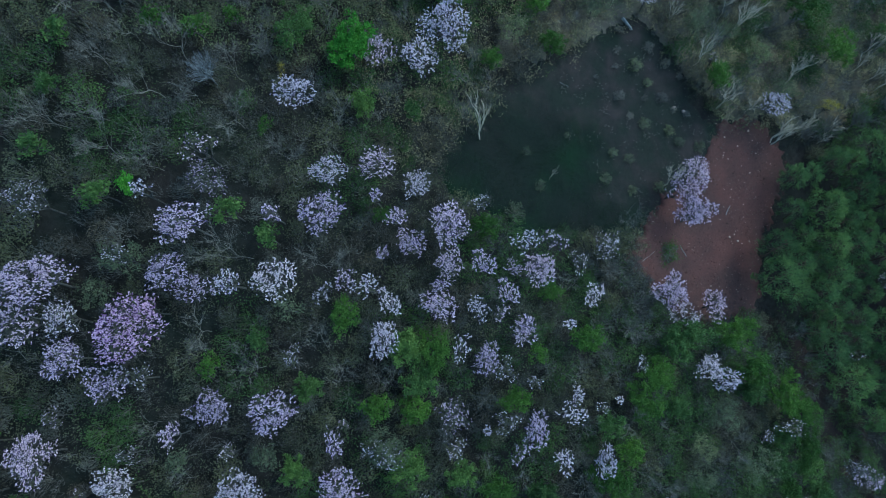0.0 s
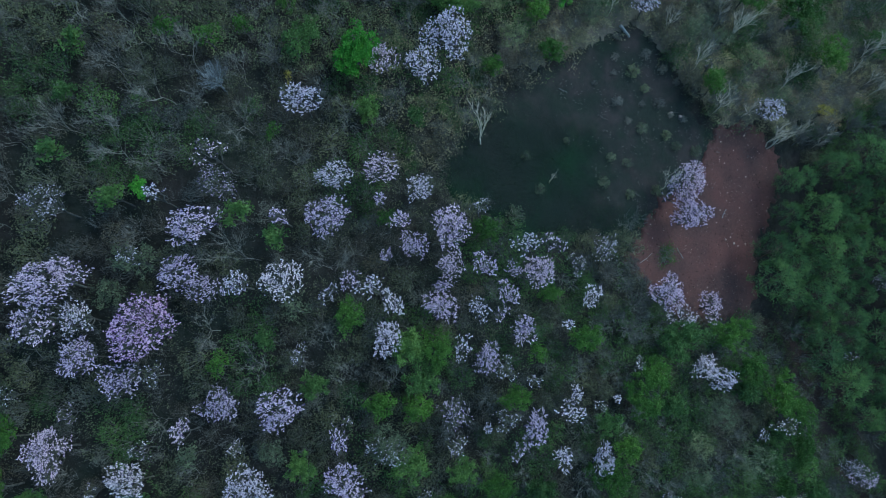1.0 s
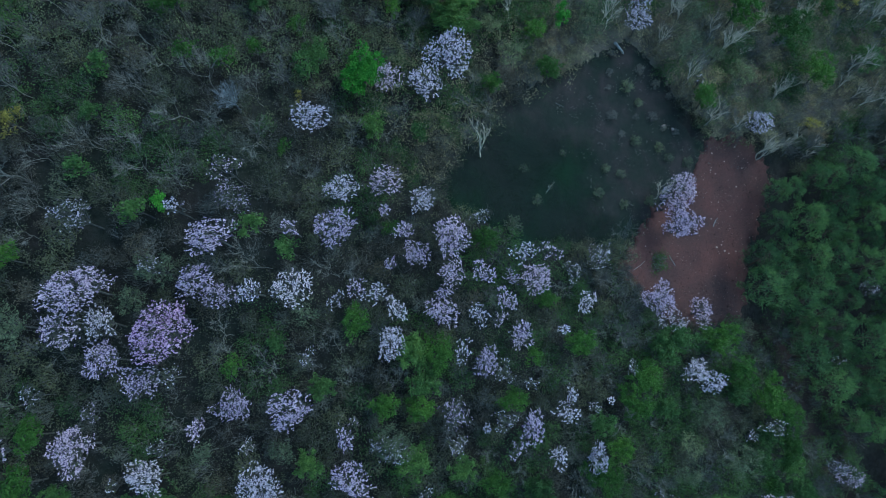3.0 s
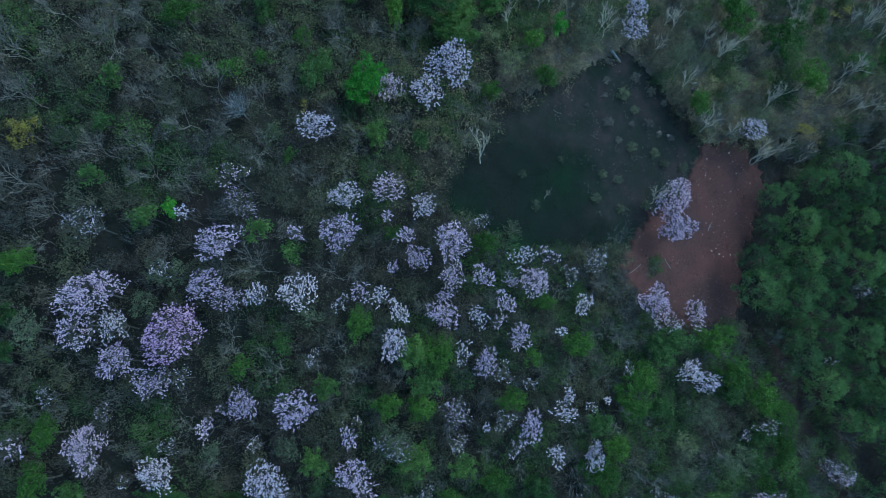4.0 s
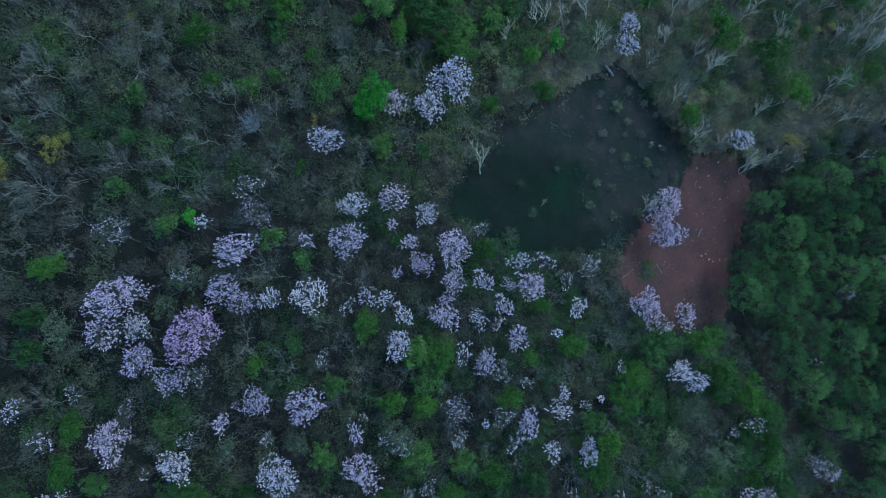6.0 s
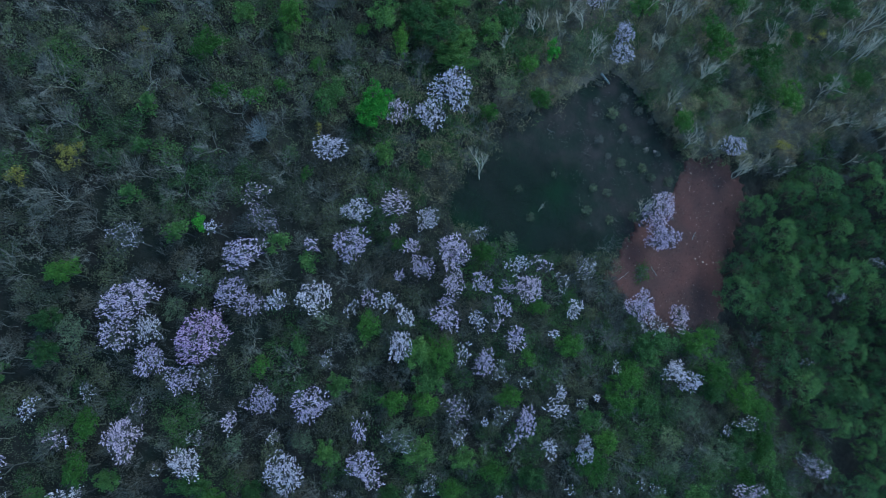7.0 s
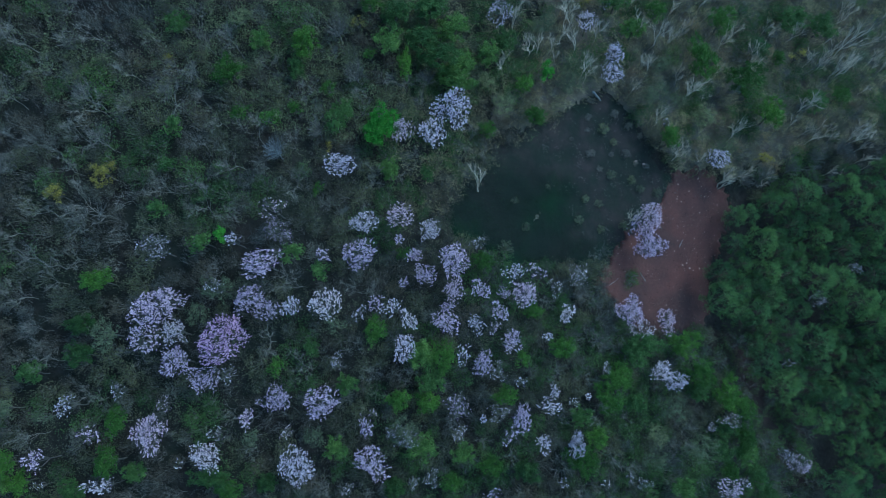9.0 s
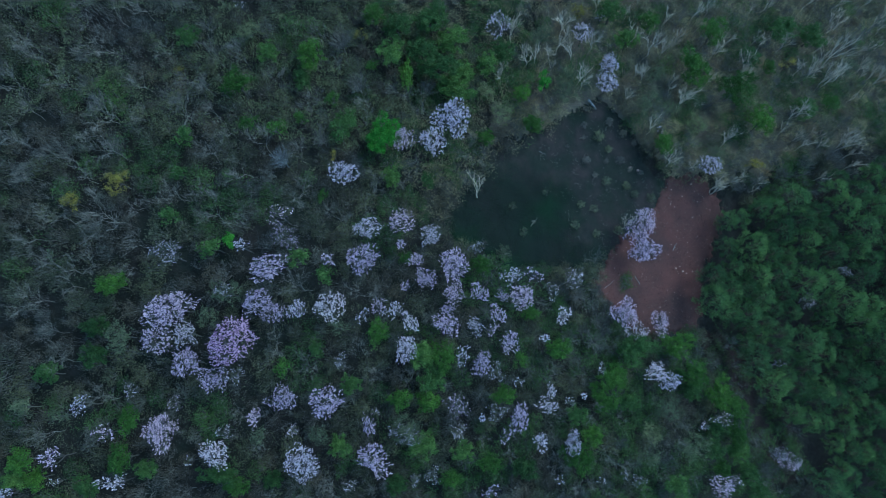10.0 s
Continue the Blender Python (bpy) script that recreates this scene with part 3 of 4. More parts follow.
leafy(-55.0, -12.3, 3.1, 3.0, DARK)
leafy(-49.3, -4.8, 2.7, 2.4, PALE)
leafy(38.4, 42.2, 3.6, 4.2, PALE)
leafy(40.7, 57.1, 4.8, 6.1, BRIGHT)
leafy(55.3, 60.3, 5.0, 5.0, DARK)
leafy(65.3, 49.5, 4.1, 3.1, BRIGHT)
leafy(22.4, 57.3, 4.5, 3.6, DARK)
leafy(30.4, 49.2, 3.7, 3.2, PALE)
leafy(44.6, -12.0, 3.9, 3.7, DARK)
leafy(46.9, -15.7, 3.9, 3.9, DARK)
leafy(49.3, -18.7, 3.9, 3.5, DARK)
leafy(41.7, -14.7, 3.4, 3.8, BRIGHT)
leafy(40.1, -11.4, 3.4, 3.4, DARK)
leafy(2.5, 45.9, 3.7, 3.7, DARK)
leafy(7.9, 42.6, 3.1, 3.5, BRIGHT)
leafy(36.1, -1.7, 3.8, 3.4, DARK)
leafy(40.9, -7.7, 3.4, 3.2, DARK)
leafy(28.4, -8.7, 4.0, 3.3, PALE)
leafy(-1.7, -10.6, 3.3, 3.3, DARK)
leafy(7.6, -13.3, 4.1, 3.7, DARK)
leafy(15.6, -5.5, 3.5, 3.1, DARK)
leafy(-21.4, -7.8, 3.4, 3.1, PALE)
leafy(-28.3, -7.6, 3.0, 2.5, PALE)
leafy(-17.5, 6.2, 3.0, 2.5, PALE)
leafy(-46.3, 19.6, 2.9, 2.0, YELLOW)
leafy(-35.8, 36.4, 2.1, 1.8, YELLOW)
leafy(17.2, 56.6, 3.1, 2.2, YELLOW)
leafy(-15.0, 46.2, 1.9, 2.4, YELLOW)
leafy(-13.4, 49.0, 3.5, 3.5, BRIGHT)
leafy(-26.3, 40.8, 3.2, 2.9, DARK)
leafy(-35.1, 41.3, 2.8, 3.1, DARK)
leafy(-28.3, 43.4, 3.2, 2.9, PALE)
leafy(-34.4, 28.3, 2.7, 2.5, DARK)
leafy(-11.1, 26.8, 2.6, 3.4, DARK)
leafy(4.9, 48.2, 3.4, 3.8, DARK)
leafy(11.1, 51.9, 3.9, 3.9, PALE)
leafy(14.8, 46.8, 3.2, 3.2, PALE)
leafy(25.3, 53.5, 4.0, 3.7, DARK)
leafy(29.3, 56.9, 3.7, 4.1, BRIGHT)
leafy(48.5, 54.6, 4.3, 4.3, DARK)
leafy(61.3, 60.4, 5.1, 4.5, DARK)
leafy(68.7, 55.7, 4.6, 4.1, PALE)
leafy(60.2, 47.7, 4.5, 4.1, DARK)
leafy(42.2, 38.1, 3.5, 2.9, PALE)
leafy(-35.8, 18.5, 3.0, 2.4, DARK)
leafy(-50.1, 0.1, 3.3, 2.9, DARK)
leafy(-53.0, -3.8, 2.9, 2.7, PALE)
leafy(-47.9, -13.4, 3.5, 2.8, DARK)
leafy(-31.5, -14.2, 4.5, 3.0, BRIGHT)
leafy(-27.6, -13.8, 3.1, 2.6, DARK)
leafy(-18.7, -9.4, 3.4, 3.1, DARK)
leafy(-11.4, -15.3, 3.6, 2.9, DARK)
leafy(-16.6, -1.0, 3.1, 2.8, DARK)
leafy(27.7, -12.2, 4.5, 4.0, PALE)
leafy(32.9, -16.9, 4.1, 3.7, DARK)
leafy(-3.4, -14.7, 3.7, 3.0, BRIGHT)
leafy(-20.4, 3.3, 2.7, 2.5, DARK)
leafy(-29.1, 35.5, 4.1, 4.1, BRIGHT)
leafy(-27.6, 30.6, 2.9, 2.6, BRIGHT)
leafy(-24.8, 30.6, 2.6, 2.6, BRIGHT)
leafy(-22.1, 32.6, 2.3, 2.3, BRIGHT)
leafy(-22.2, 38.0, 2.4, 3.4, DARK)
leafy(-41.6, 22.2, 3.3, 3.3, YELLOW)
leafy(-19.4, 23.0, 1.3, 1.9, BRIGHT)
leafy(-34.9, 23.6, 2.3, 2.3, DARK)
leafy(-18.4, 36.2, 1.7, 2.7, BRIGHT)
leafy(-16.6, 33.4, 3.4, 3.0, DARK)
leafy(-18.3, 28.7, 1.3, 1.6, YELLOW)
leafy(-12.0, 31.7, 4.6, 5.7, VIVID)
leafy(-8.9, 41.6, 2.2, 5.1, BRIGHT)
leafy(-13.6, 42.1, 2.1, 2.1, BRIGHT)
leafy(-4.6, 43.3, 6.8, 4.5, DARK)
leafy(-2.3, 41.1, 6.0, 3.7, DARK)
leafy(-17.4, 31.3, 2.6, 3.0, DARK)
leafy(-6.1, 26.8, 2.7, 2.7, DARK)
leafy(2.3, 35.1, 3.3, 2.6, BRIGHT)
leafy(4.9, 39.2, 3.5, 3.9, PALE)
leafy(2.3, 42.0, 3.5, 2.7, PALE)
leafy(9.4, 38.0, 3.9, 3.2, BRIGHT)
leafy(11.5, 44.8, 2.1, 3.3, VIVID)
leafy(14.7, 44.0, 4.2, 3.3, PALE)
leafy(36.7, 50.1, 4.9, 7.9, BRIGHT)
leafy(44.5, 48.4, 6.2, 6.2, BRIGHT)
leafy(50.2, 43.8, 4.8, 6.4, BRIGHT)
leafy(52.5, 53.9, 2.7, 3.3, BRIGHT)
leafy(56.2, 54.6, 2.8, 2.8, YELLOW)
leafy(49.9, 37.0, 3.1, 2.1, YELLOW)
leafy(33.8, 44.3, 3.8, 2.8, PALE)
leafy(31.8, 37.9, 3.7, 4.6, BRIGHT)
leafy(28.9, 43.9, 4.6, 5.5, PALE)
leafy(-31.2, 15.0, 3.1, 2.5, DARK)
leafy(-29.6, 15.9, 1.4, 2.2, VIVID)
leafy(-41.9, 10.2, 4.6, 3.0, BRIGHT)
leafy(-44.6, 5.5, 3.4, 2.7, DARK)
leafy(-29.9, 9.7, 4.4, 3.1, PALE)
leafy(-21.6, 14.3, 3.1, 2.5, DARK)
leafy(-18.8, 12.5, 3.1, 2.5, DARK)
leafy(-41.9, 4.5, 4.1, 4.1, PALE)
leafy(-32.8, 7.2, 2.9, 2.9, PALE)
leafy(-12.8, 5.8, 3.5, 3.9, BRIGHT)
leafy(-4.6, 2.6, 4.1, 4.8, BRIGHT)
leafy(-10.3, -3.0, 3.5, 3.5, BRIGHT)
leafy(-6.4, -3.3, 4.2, 3.5, BRIGHT)
leafy(4.6, -2.4, 4.4, 2.9, BRIGHT)
leafy(12.9, 4.3, 4.6, 3.8, BRIGHT)
leafy(6.9, 2.5, 2.9, 2.2, BRIGHT)
leafy(-7.2, -9.4, 4.4, 3.7, DARK)
leafy(2.4, -12.2, 4.6, 3.1, BRIGHT)
leafy(-9.7, -7.3, 5.7, 4.3, PALE)
leafy(-24.7, 0.9, 2.9, 2.3, BRIGHT)
leafy(33.1, 5.7, 5.4, 4.5, BRIGHT)
leafy(36.2, 1.0, 5.6, 4.7, BRIGHT)
leafy(26.0, 4.7, 6.0, 5.1, DARK)
leafy(21.6, 0.1, 4.9, 4.9, BRIGHT)
leafy(19.9, -3.2, 4.9, 4.1, BRIGHT)
leafy(24.7, -3.6, 3.4, 3.4, DARK)
leafy(41.0, -2.2, 4.3, 5.9, BRIGHT)
leafy(44.4, -4.3, 4.1, 5.1, BRIGHT)
leafy(44.3, -9.1, 3.5, 6.1, BRIGHT)
leafy(35.4, -10.7, 6.7, 4.8, PALE)
leafy(31.1, -4.4, 5.4, 4.5, PALE)
leafy(18.3, -8.6, 4.1, 3.3, BRIGHT)
leafy(15.8, -12.1, 5.0, 5.0, BRIGHT)
leafy(-10.3, 48.1, 4.5, 4.8, DARK)
leafy(-5.8, 50.1, 5.0, 5.2, DARK)
leafy(-2.7, 47.8, 5.2, 5.0, DARK)
leafy(-11.0, 44.0, 3.8, 4.2, DARK)
leafy(-7.0, 45.4, 5.0, 4.6, DARK)
leafy(-1.9, 43.2, 4.6, 4.2, DARK)

# ---- the rest of the wood, scattered ----
PACK = [0.72]          # how far crowns may grow into one another


def free(x, y, r):
    return all((x - a) ** 2 + (y - b) ** 2 > (r + c) ** 2 * PACK[0] for a, b, c in taken)


def spots(seed, count, lo, hi, radius, allowed, tries=40):
    """Random places on the hillside at which a crown of that radius has room."""
    rnd = random.Random(seed)
    got = 0
    for _ in range(count * tries):
        if got >= count:
            break
        x, y = rnd.uniform(lo[0], hi[0]), rnd.uniform(lo[1], hi[1])
        r = radius * rnd.uniform(0.75, 1.3)
        if allowed(x, y, rnd) and free(x, y, r):
            taken.append((x, y, r))
            got += 1
            yield x, y, r, rnd


def open_land(x, y):
    wx, wy = wobble(x, y)
    return inside(wx, wy, CLEARING) or inside(wx, wy, FIELD) or inside(wx, wy, FALLOW)


def in_view(x, y, margin=0.0):
    """The stretch of hillside that the wood is planted on."""
    f = (x + 57) / 144
    return -58 - margin < x < 88 + margin and -15 - 10 * f - margin < y < 44 + 33 * f + margin


def conifer_proto(seed, high, wide):
    rnd = random.Random(seed)
    root = new("conifer_tree")
    wood, needles = Geo(), Geo()
    wood.tube((0, 0, -0.5), (0, 0, high * 0.55), 0.16, 0.1, 5)
    wood.tube((0, 0, high * 0.55), (0, 0, high), 0.1, 0.02, 5)
    for n, up, out in ((8, 0.46, 1.0), (7, 0.60, 0.86), (6, 0.74, 0.62), (4, 0.86, 0.36), (1, 0.97, 0.0)):
        for j in range(n):
            w = 2 * math.pi * (j + rnd.uniform(-0.3, 0.3)) / n + up * 9
            d = Vector((math.cos(w), math.sin(w), 0))
            size = wide * 0.5 * out * rnd.uniform(0.75, 1.1)
            c = Vector((0, 0, high * up)) + d * size + Vector((0, 0, size * rnd.uniform(0.1, 0.4)))
            wood.tube((0, 0, high * up), c, 0.035, 0.01, 3)
            tuft_size = rnd.uniform(0.65, 1.05)
            for _ in range(92):
                e = (d * 0.3 + Vector((rnd.gauss(0, 0.65), rnd.gauss(0, 0.65), rnd.gauss(0.35, 0.5)))).normalized()
                a = c + e * tuft_size * rnd.uniform(0.15, 0.95)
                needles.sliver(a, a + (e * 0.6 + Vector((rnd.gauss(0, 0.4), rnd.gauss(0, 0.4), 0.5))) * rnd.uniform(0.2, 0.42), 0.06, rnd)
    part("trunk", wood, M_PINEBARK, root, "brown trunk and boughs")
    part("crown", needles, M_NEEDLE, root)
    return root


def bare_proto(seed, high, wide, material=None, fine=11, girth=0.042, name="bare_tree"):
    """A leafless tree: a slim trunk that forks again and again into pale twigs."""
    rnd = random.Random(seed)
    material = material or M_TWIG
    root = new(name)
    stem, twig = Geo(), Geo()

    def grow(p, d, size, r, level):
        q = p + d * size
        mid = p.lerp(q, 0.5) + Vector((rnd.gauss(0, 1), rnd.gauss(0, 1), 0)) * size * 0.07
        if level < 3:
            stem.tube(p, mid, r, r * 0.85, 4 if level == 0 else 3)
            stem.tube(mid, q, r * 0.85, r * 0.6, 4 if level == 0 else 3)
        else:
            stem.tube(p, q, r, r * 0.6, 3)
        if level == 3:
            for _ in range(fine):
                a = p.lerp(q, rnd.random())
                e = (d + Vector((rnd.gauss(0, 0.5), rnd.gauss(0, 0.5), rnd.gauss(0.15, 0.4)))).normalized()
                twig.sliver(a, a + e * rnd.uniform(0.35, 0.9), 0.012, rnd)
            return
        for _ in range(4 if level == 0 else 3):
            side = Vector((rnd.gauss(0, 1), rnd.gauss(0, 1), 0)).normalized()
            lean = wide * rnd.uniform(0.12, 0.26) * (1.2 if level else 1.0)
            e = (d + side * lean + Vector((0, 0, 0.15))).normalized()
            grow(p.lerp(q, rnd.uniform(0.6, 1.0)), e, size * rnd.uniform(0.55, 0.8), r * 0.58, level + 1)

    grow(Vector((0, 0, -0.3)), Vector((rnd.gauss(0, 0.1), rnd.gauss(0, 0.1), 1)).normalized(), high * 0.40, girth, 0)
    part("trunk", stem, material, root, "pale grey forked trunk and branches")
    part("twig_crown", twig, material, root)
    return root


def shrub_proto(seed, wide, material, dense, name, blade=(0.11, 0.24), tips=18, squat=0.85):
    """A bush: stems from one foot, a tuft of leaves round every tip, an uneven broken dome."""
    rnd = random.Random(seed)
    root = new(name)
    wood, leaves = Geo(), Geo()
    high = wide * squat
    for k in range(tips):
        w, r = 2.4 * k + rnd.uniform(-0.4, 0.4), wide * 0.5 * math.sqrt((k + 0.5) / tips)
        tip = Vector((r * math.cos(w), r * math.sin(w), high * rnd.uniform(0.6, 1.1) * (1.0 - 0.55 * (2 * r / wide) ** 2 * 0.7)))
        crook(wood, (0, 0, -0.2), tip, 0.025, 0.008, rnd, 1, 0.15, 3)
        for _ in range(5):
            a = Vector((0, 0, 0)).lerp(tip, rnd.uniform(0.5, 1))
            wood.sliver(a, a + Vector((rnd.gauss(0, 0.12), rnd.gauss(0, 0.12), rnd.uniform(0.05, 0.25))) * wide, 0.012, rnd)
        for _ in range(int(dense * rnd.uniform(1.2, 3.4))):
            q = tip + Vector((rnd.gauss(0, 0.10), rnd.gauss(0, 0.10), rnd.gauss(-0.05, 0.08))) * wide
            leaves.flake(q, rnd.uniform(*blade), rnd, 0.9)
    part("stem", wood, M_TWIG, root, "thin grey branching stem")
    part("foliage", leaves, material, root)
    return root


def drift(x, y, s=0.05, k=0.0):
    return noise.noise(Vector((x * s, y * s, 20.0 + k)))


def tone_at(x, y):
    """What grows low at a place: grey brush below zero, olive above it, fresh green from a third upwards."""
    green = 0.3 * max(0.0, min(1.0, (x - 6) / 12)) * max(0.0, min(1.0, (10 - y) / 10))
    return 0.08 + green + 1.3 * drift(x, y, 0.11, 3) + 0.5 * drift(x, y, 0.35, 6) - (0.3 if x < -15 else 0.0)


def plant(protos, seed, count, radius, base, allowed, label, category, group, lo=(-62, -28), hi=(92, 80)):
    """Scatter copies of some trees; base is the crown radius that they were built with."""
    n = 0
    for x, y, r, rnd in spots(seed, count, lo, hi, radius, allowed):
        s = r / base
        m = Matrix.LocRotScale((x, y, ground_z(x, y)), Euler((rnd.gauss(0, 0.05), rnd.gauss(0, 0.05), rnd.random() * 6.283)), (s, s, s * rnd.uniform(0.9, 1.15)))
        root = protos[n % len(protos)]
        if n < len(protos):
            root.matrix_basis = m
        else:
            root = copy_made(root, m)
        tagged(root, label, category, group)
        n += 1
    return n


def shaded_edge(x, y):
    """The bare margin between the tilled soil and the conifers."""
    return x > 39 and y < 33 and edge_of(x, y, FIELD) > -3.5


def in_hollow(x, y):
    return inside(*wobble(x, y, 2.6), HOLLOW)


def wood_land(x, y, rnd):
    return not shaded_edge(x, y) and not (x > 18 and y > 20 and edge_of(x, y, CLEARING) > -0.9) and in_view(x, y, 3) and not open_land(x, y) and not inside(*wobble(x, y), CONIFERS) and not in_hollow(x, y)


def pine_land(x, y, rnd):
    return in_view(x, y, 6) and inside(*wobble(x, y, 2.0), CONIFERS) and drift(x, y, 0.14, 21) > (-0.55 if y > -8 or x < 50 else -0.10) and not in_hollow(x, y)


PACK[0] = 0.66
plant([conifer_proto(500 + k, 8.6, 5.2) for k in range(6)], 11, 315, 1.8, 2.2, pine_land,
      "Dark green feathery conifer in a dense stand", "conifer", "conifers of the plantation")
PACK[0] = 0.72
plant([bare_proto(640 + k, 8.5, 2.0, M_STEM, 4, 0.085, "pale_stemmed_tree") for k in range(5)], 16, 120, 0.85, 1.3, lambda x, y, r: wood_land(x, y, r) and x > 8 and y > 24,
      "Tall pale-stemmed leafless tree on the upper hillside", "bare tree", "pale-stemmed trees of the upper hillside")
plant([bare_proto(600 + k, 7.0, 3.2) for k in range(7)], 12, 275, 1.35, 1.6, wood_land,
      "Slender leafless tree with pale grey forked twigs", "bare tree", "bare trees on the slope")
def upland(x, y):
    return x > 8 and y > 24 and edge_of(x, y, UPLAND) > -1.5


def dense_wood(low, high):
    return lambda x, y, r: wood_land(x, y, r) and low < tone_at(x, y) + r.gauss(0, 0.12) < high


PACK[0] = 0.40
plant([shrub_proto(715 + k, 3.4, M_DARK, 22, "green_bush", (0.12, 0.24), 20, 0.7) for k in range(3)], 19, 70, 1.5, 1.6, lambda x, y, r: wood_land(x, y, r) and upland(x, y) and drift(x, y, 0.12, 14) > -0.1,
      "Deep green spreading bush on the upper hillside", "shrub", "green bushes of the upper hillside")
plant([shrub_proto(730 + k, 3.0, M_RUSSET, 15, "russet_shrub") for k in range(3)], 20, 60, 1.2, 1.5, lambda x, y, r: wood_land(x, y, r) and upland(x, y),
      "Tan-brown half-bare scrub bush on the upper hillside", "shrub", "scrub bushes of the upper hillside")
plant([shrub_proto(750 + k, 3.2, M_PALE, 15, "pale_shrub") for k in range(5)], 17, 230, 1.25, 1.5, lambda x, y, r: wood_land(x, y, r) and upland(x, y),
      "Grey-olive scrub bush on the upper hillside", "shrub", "scrub bushes of the upper hillside")
plant([shrub_proto(720 + k, 3.0, M_DARK, 15, "green_shrub") for k in range(5)], 14, 300, 1.2, 1.4, dense_wood(-0.02, 3),
      "Dark green leafy shrub between taller trees", "shrub", "green shrubs under the trees")
plant([shrub_proto(700 + k, 3.0, M_OLIVE, 14, "olive_shrub") for k in range(5)], 13, 300, 1.25, 1.4, dense_wood(-0.5, 0.5),
      "Dull olive-green bushy shrub with thin stems", "shrub", "olive shrubs under the trees")
plant([shrub_proto(740 + k, 2.8, M_TAWNY, 12, "tawny_shrub") for k in range(4)], 15, 240, 1.15, 1.3, dense_wood(-3, 0.1),
      "Tawny brown half-bare shrub on the slope", "shrub", "tawny shrubs under the trees")
plant([shrub_proto(790 + k, 2.6, M_GREY, 12, "grey_shrub", (0.10, 0.22)) for k in range(4)], 18, 300, 1.05, 1.2, wood_land,
      "Grey-green drab shrub filling the wood", "shrub", "grey shrubs under the trees")


# ---- low growth, past counting ----
def scatter(name, seed, count, label, material, place, shape, lo=(-62, -30), hi=(92, 82)):
    """One mesh of very many small blades or twigs, each its own island."""
    rnd = random.Random(seed)
    g = Geo()
    n = 0
    while n < count:
        x, y = rnd.uniform(lo[0], hi[0]), rnd.uniform(lo[1], hi[1])
        k = place(x, y, rnd)
        if k <= 0:
            continue
        for _ in range(k):
            shape(g, x + rnd.gauss(0, 0.36), y + rnd.gauss(0, 0.36), rnd)
        n += k
    tagged(new(name, g.mesh(name, material)), label, "undergrowth", kind="stuff")


def brush(low, high):
    def place(x, y, rnd):
        if not low < tone_at(x, y) + rnd.gauss(0, 0.07) < high or not in_view(x, y, 3) or open_land(x + rnd.gauss(0, 0.9), y + rnd.gauss(0, 0.9)) or (in_hollow(x, y) and rnd.random() < 0.6) or inside(x, y, CONIFERS):
            return 0
        return 0 if shaded_edge(x, y) else rnd.randrange(10, 30)
    return place


def blade_low(g, x, y, rnd):
    bush = 1.1 + 1.5 * noise.noise(Vector((x * 0.55, y * 0.55, 30.0)))
    g.flake(Vector((x, y, ground_z(x, y) + max(0.05, rnd.gauss(bush, 0.3)))), rnd.uniform(0.10, 0.22), rnd, 0.9)


def broad_low(g, x, y, rnd):
    bush = 1.1 + 1.5 * noise.noise(Vector((x * 0.55, y * 0.55, 30.0)))
    g.flake(Vector((x, y, ground_z(x, y) + max(0.05, rnd.gauss(bush, 0.25)))), rnd.uniform(0.11, 0.24), rnd, 0.9)


def twig_low(g, x, y, rnd):
    """A spray of thin twigs from one foot."""
    a = Vector((x, y, ground_z(x, y) + rnd.uniform(0.2, 1.2)))
    for _ in range(4):
        b = a + Vector((rnd.gauss(0, 0.35), rnd.gauss(0, 0.35), rnd.uniform(0.4, 1.3)))
        g.sliver(a, b, 0.012, rnd)


def tuft(g, x, y, rnd):
    a = Vector((x, y, ground_z(x, y) + 0.17))
    g.sliver(a, a + Vector((rnd.gauss(0, 0.15), rnd.gauss(0, 0.15), rnd.uniform(0.08, 0.2))), 0.02, rnd)


scatter("undergrowth", 31, 170000, "dull olive undergrowth leaves covering the forest floor", M_OLIVE, brush(-0.4, 0.36), blade_low)
scatter("fresh_undergrowth", 32, 120000, "patches of green low plants between the trees", M_DARK, brush(0.28, 2), broad_low)
scatter("dry_undergrowth", 33, 62000, "dry brown leaves and bracken on the slope", M_TAWNY, brush(-0.5, -0.1), blade_low)
scatter("brushwood", 34, 34000, "grey tangle of thin dry twigs under the trees", M_TWIG, brush(-2, 0.3), twig_low)
scatter("hill_scrub", 36, 120000, "pale olive scrub leaves on the upper hillside", M_PALE,
        lambda x, y, r: brush(-0.6, 0.9)(x, y, r) if y > 22 and x + 14 * drift(x, y, 0.1, 9) > -12 and (x < 30 or edge_of(x, y, UPLAND) > -0.8) else 0, broad_low)
scatter("upper_scrub", 42, 65000, "grey-green scrub leaves in the upper wood", M_SAGE,
        lambda x, y, r: brush(-0.6, 0.6)(x, y, r) if y > 30 and x + 14 * drift(x, y, 0.1, 9) < -4 else 0, broad_low, (-62, 28), (10, 60))
def litter(g, x, y, rnd):
    g.leaf(Vector((x, y, ground_z(x, y) + rnd.uniform(0.24, 0.4))), rnd.uniform(0.12, 0.3), rnd, 2.0, 0.5)


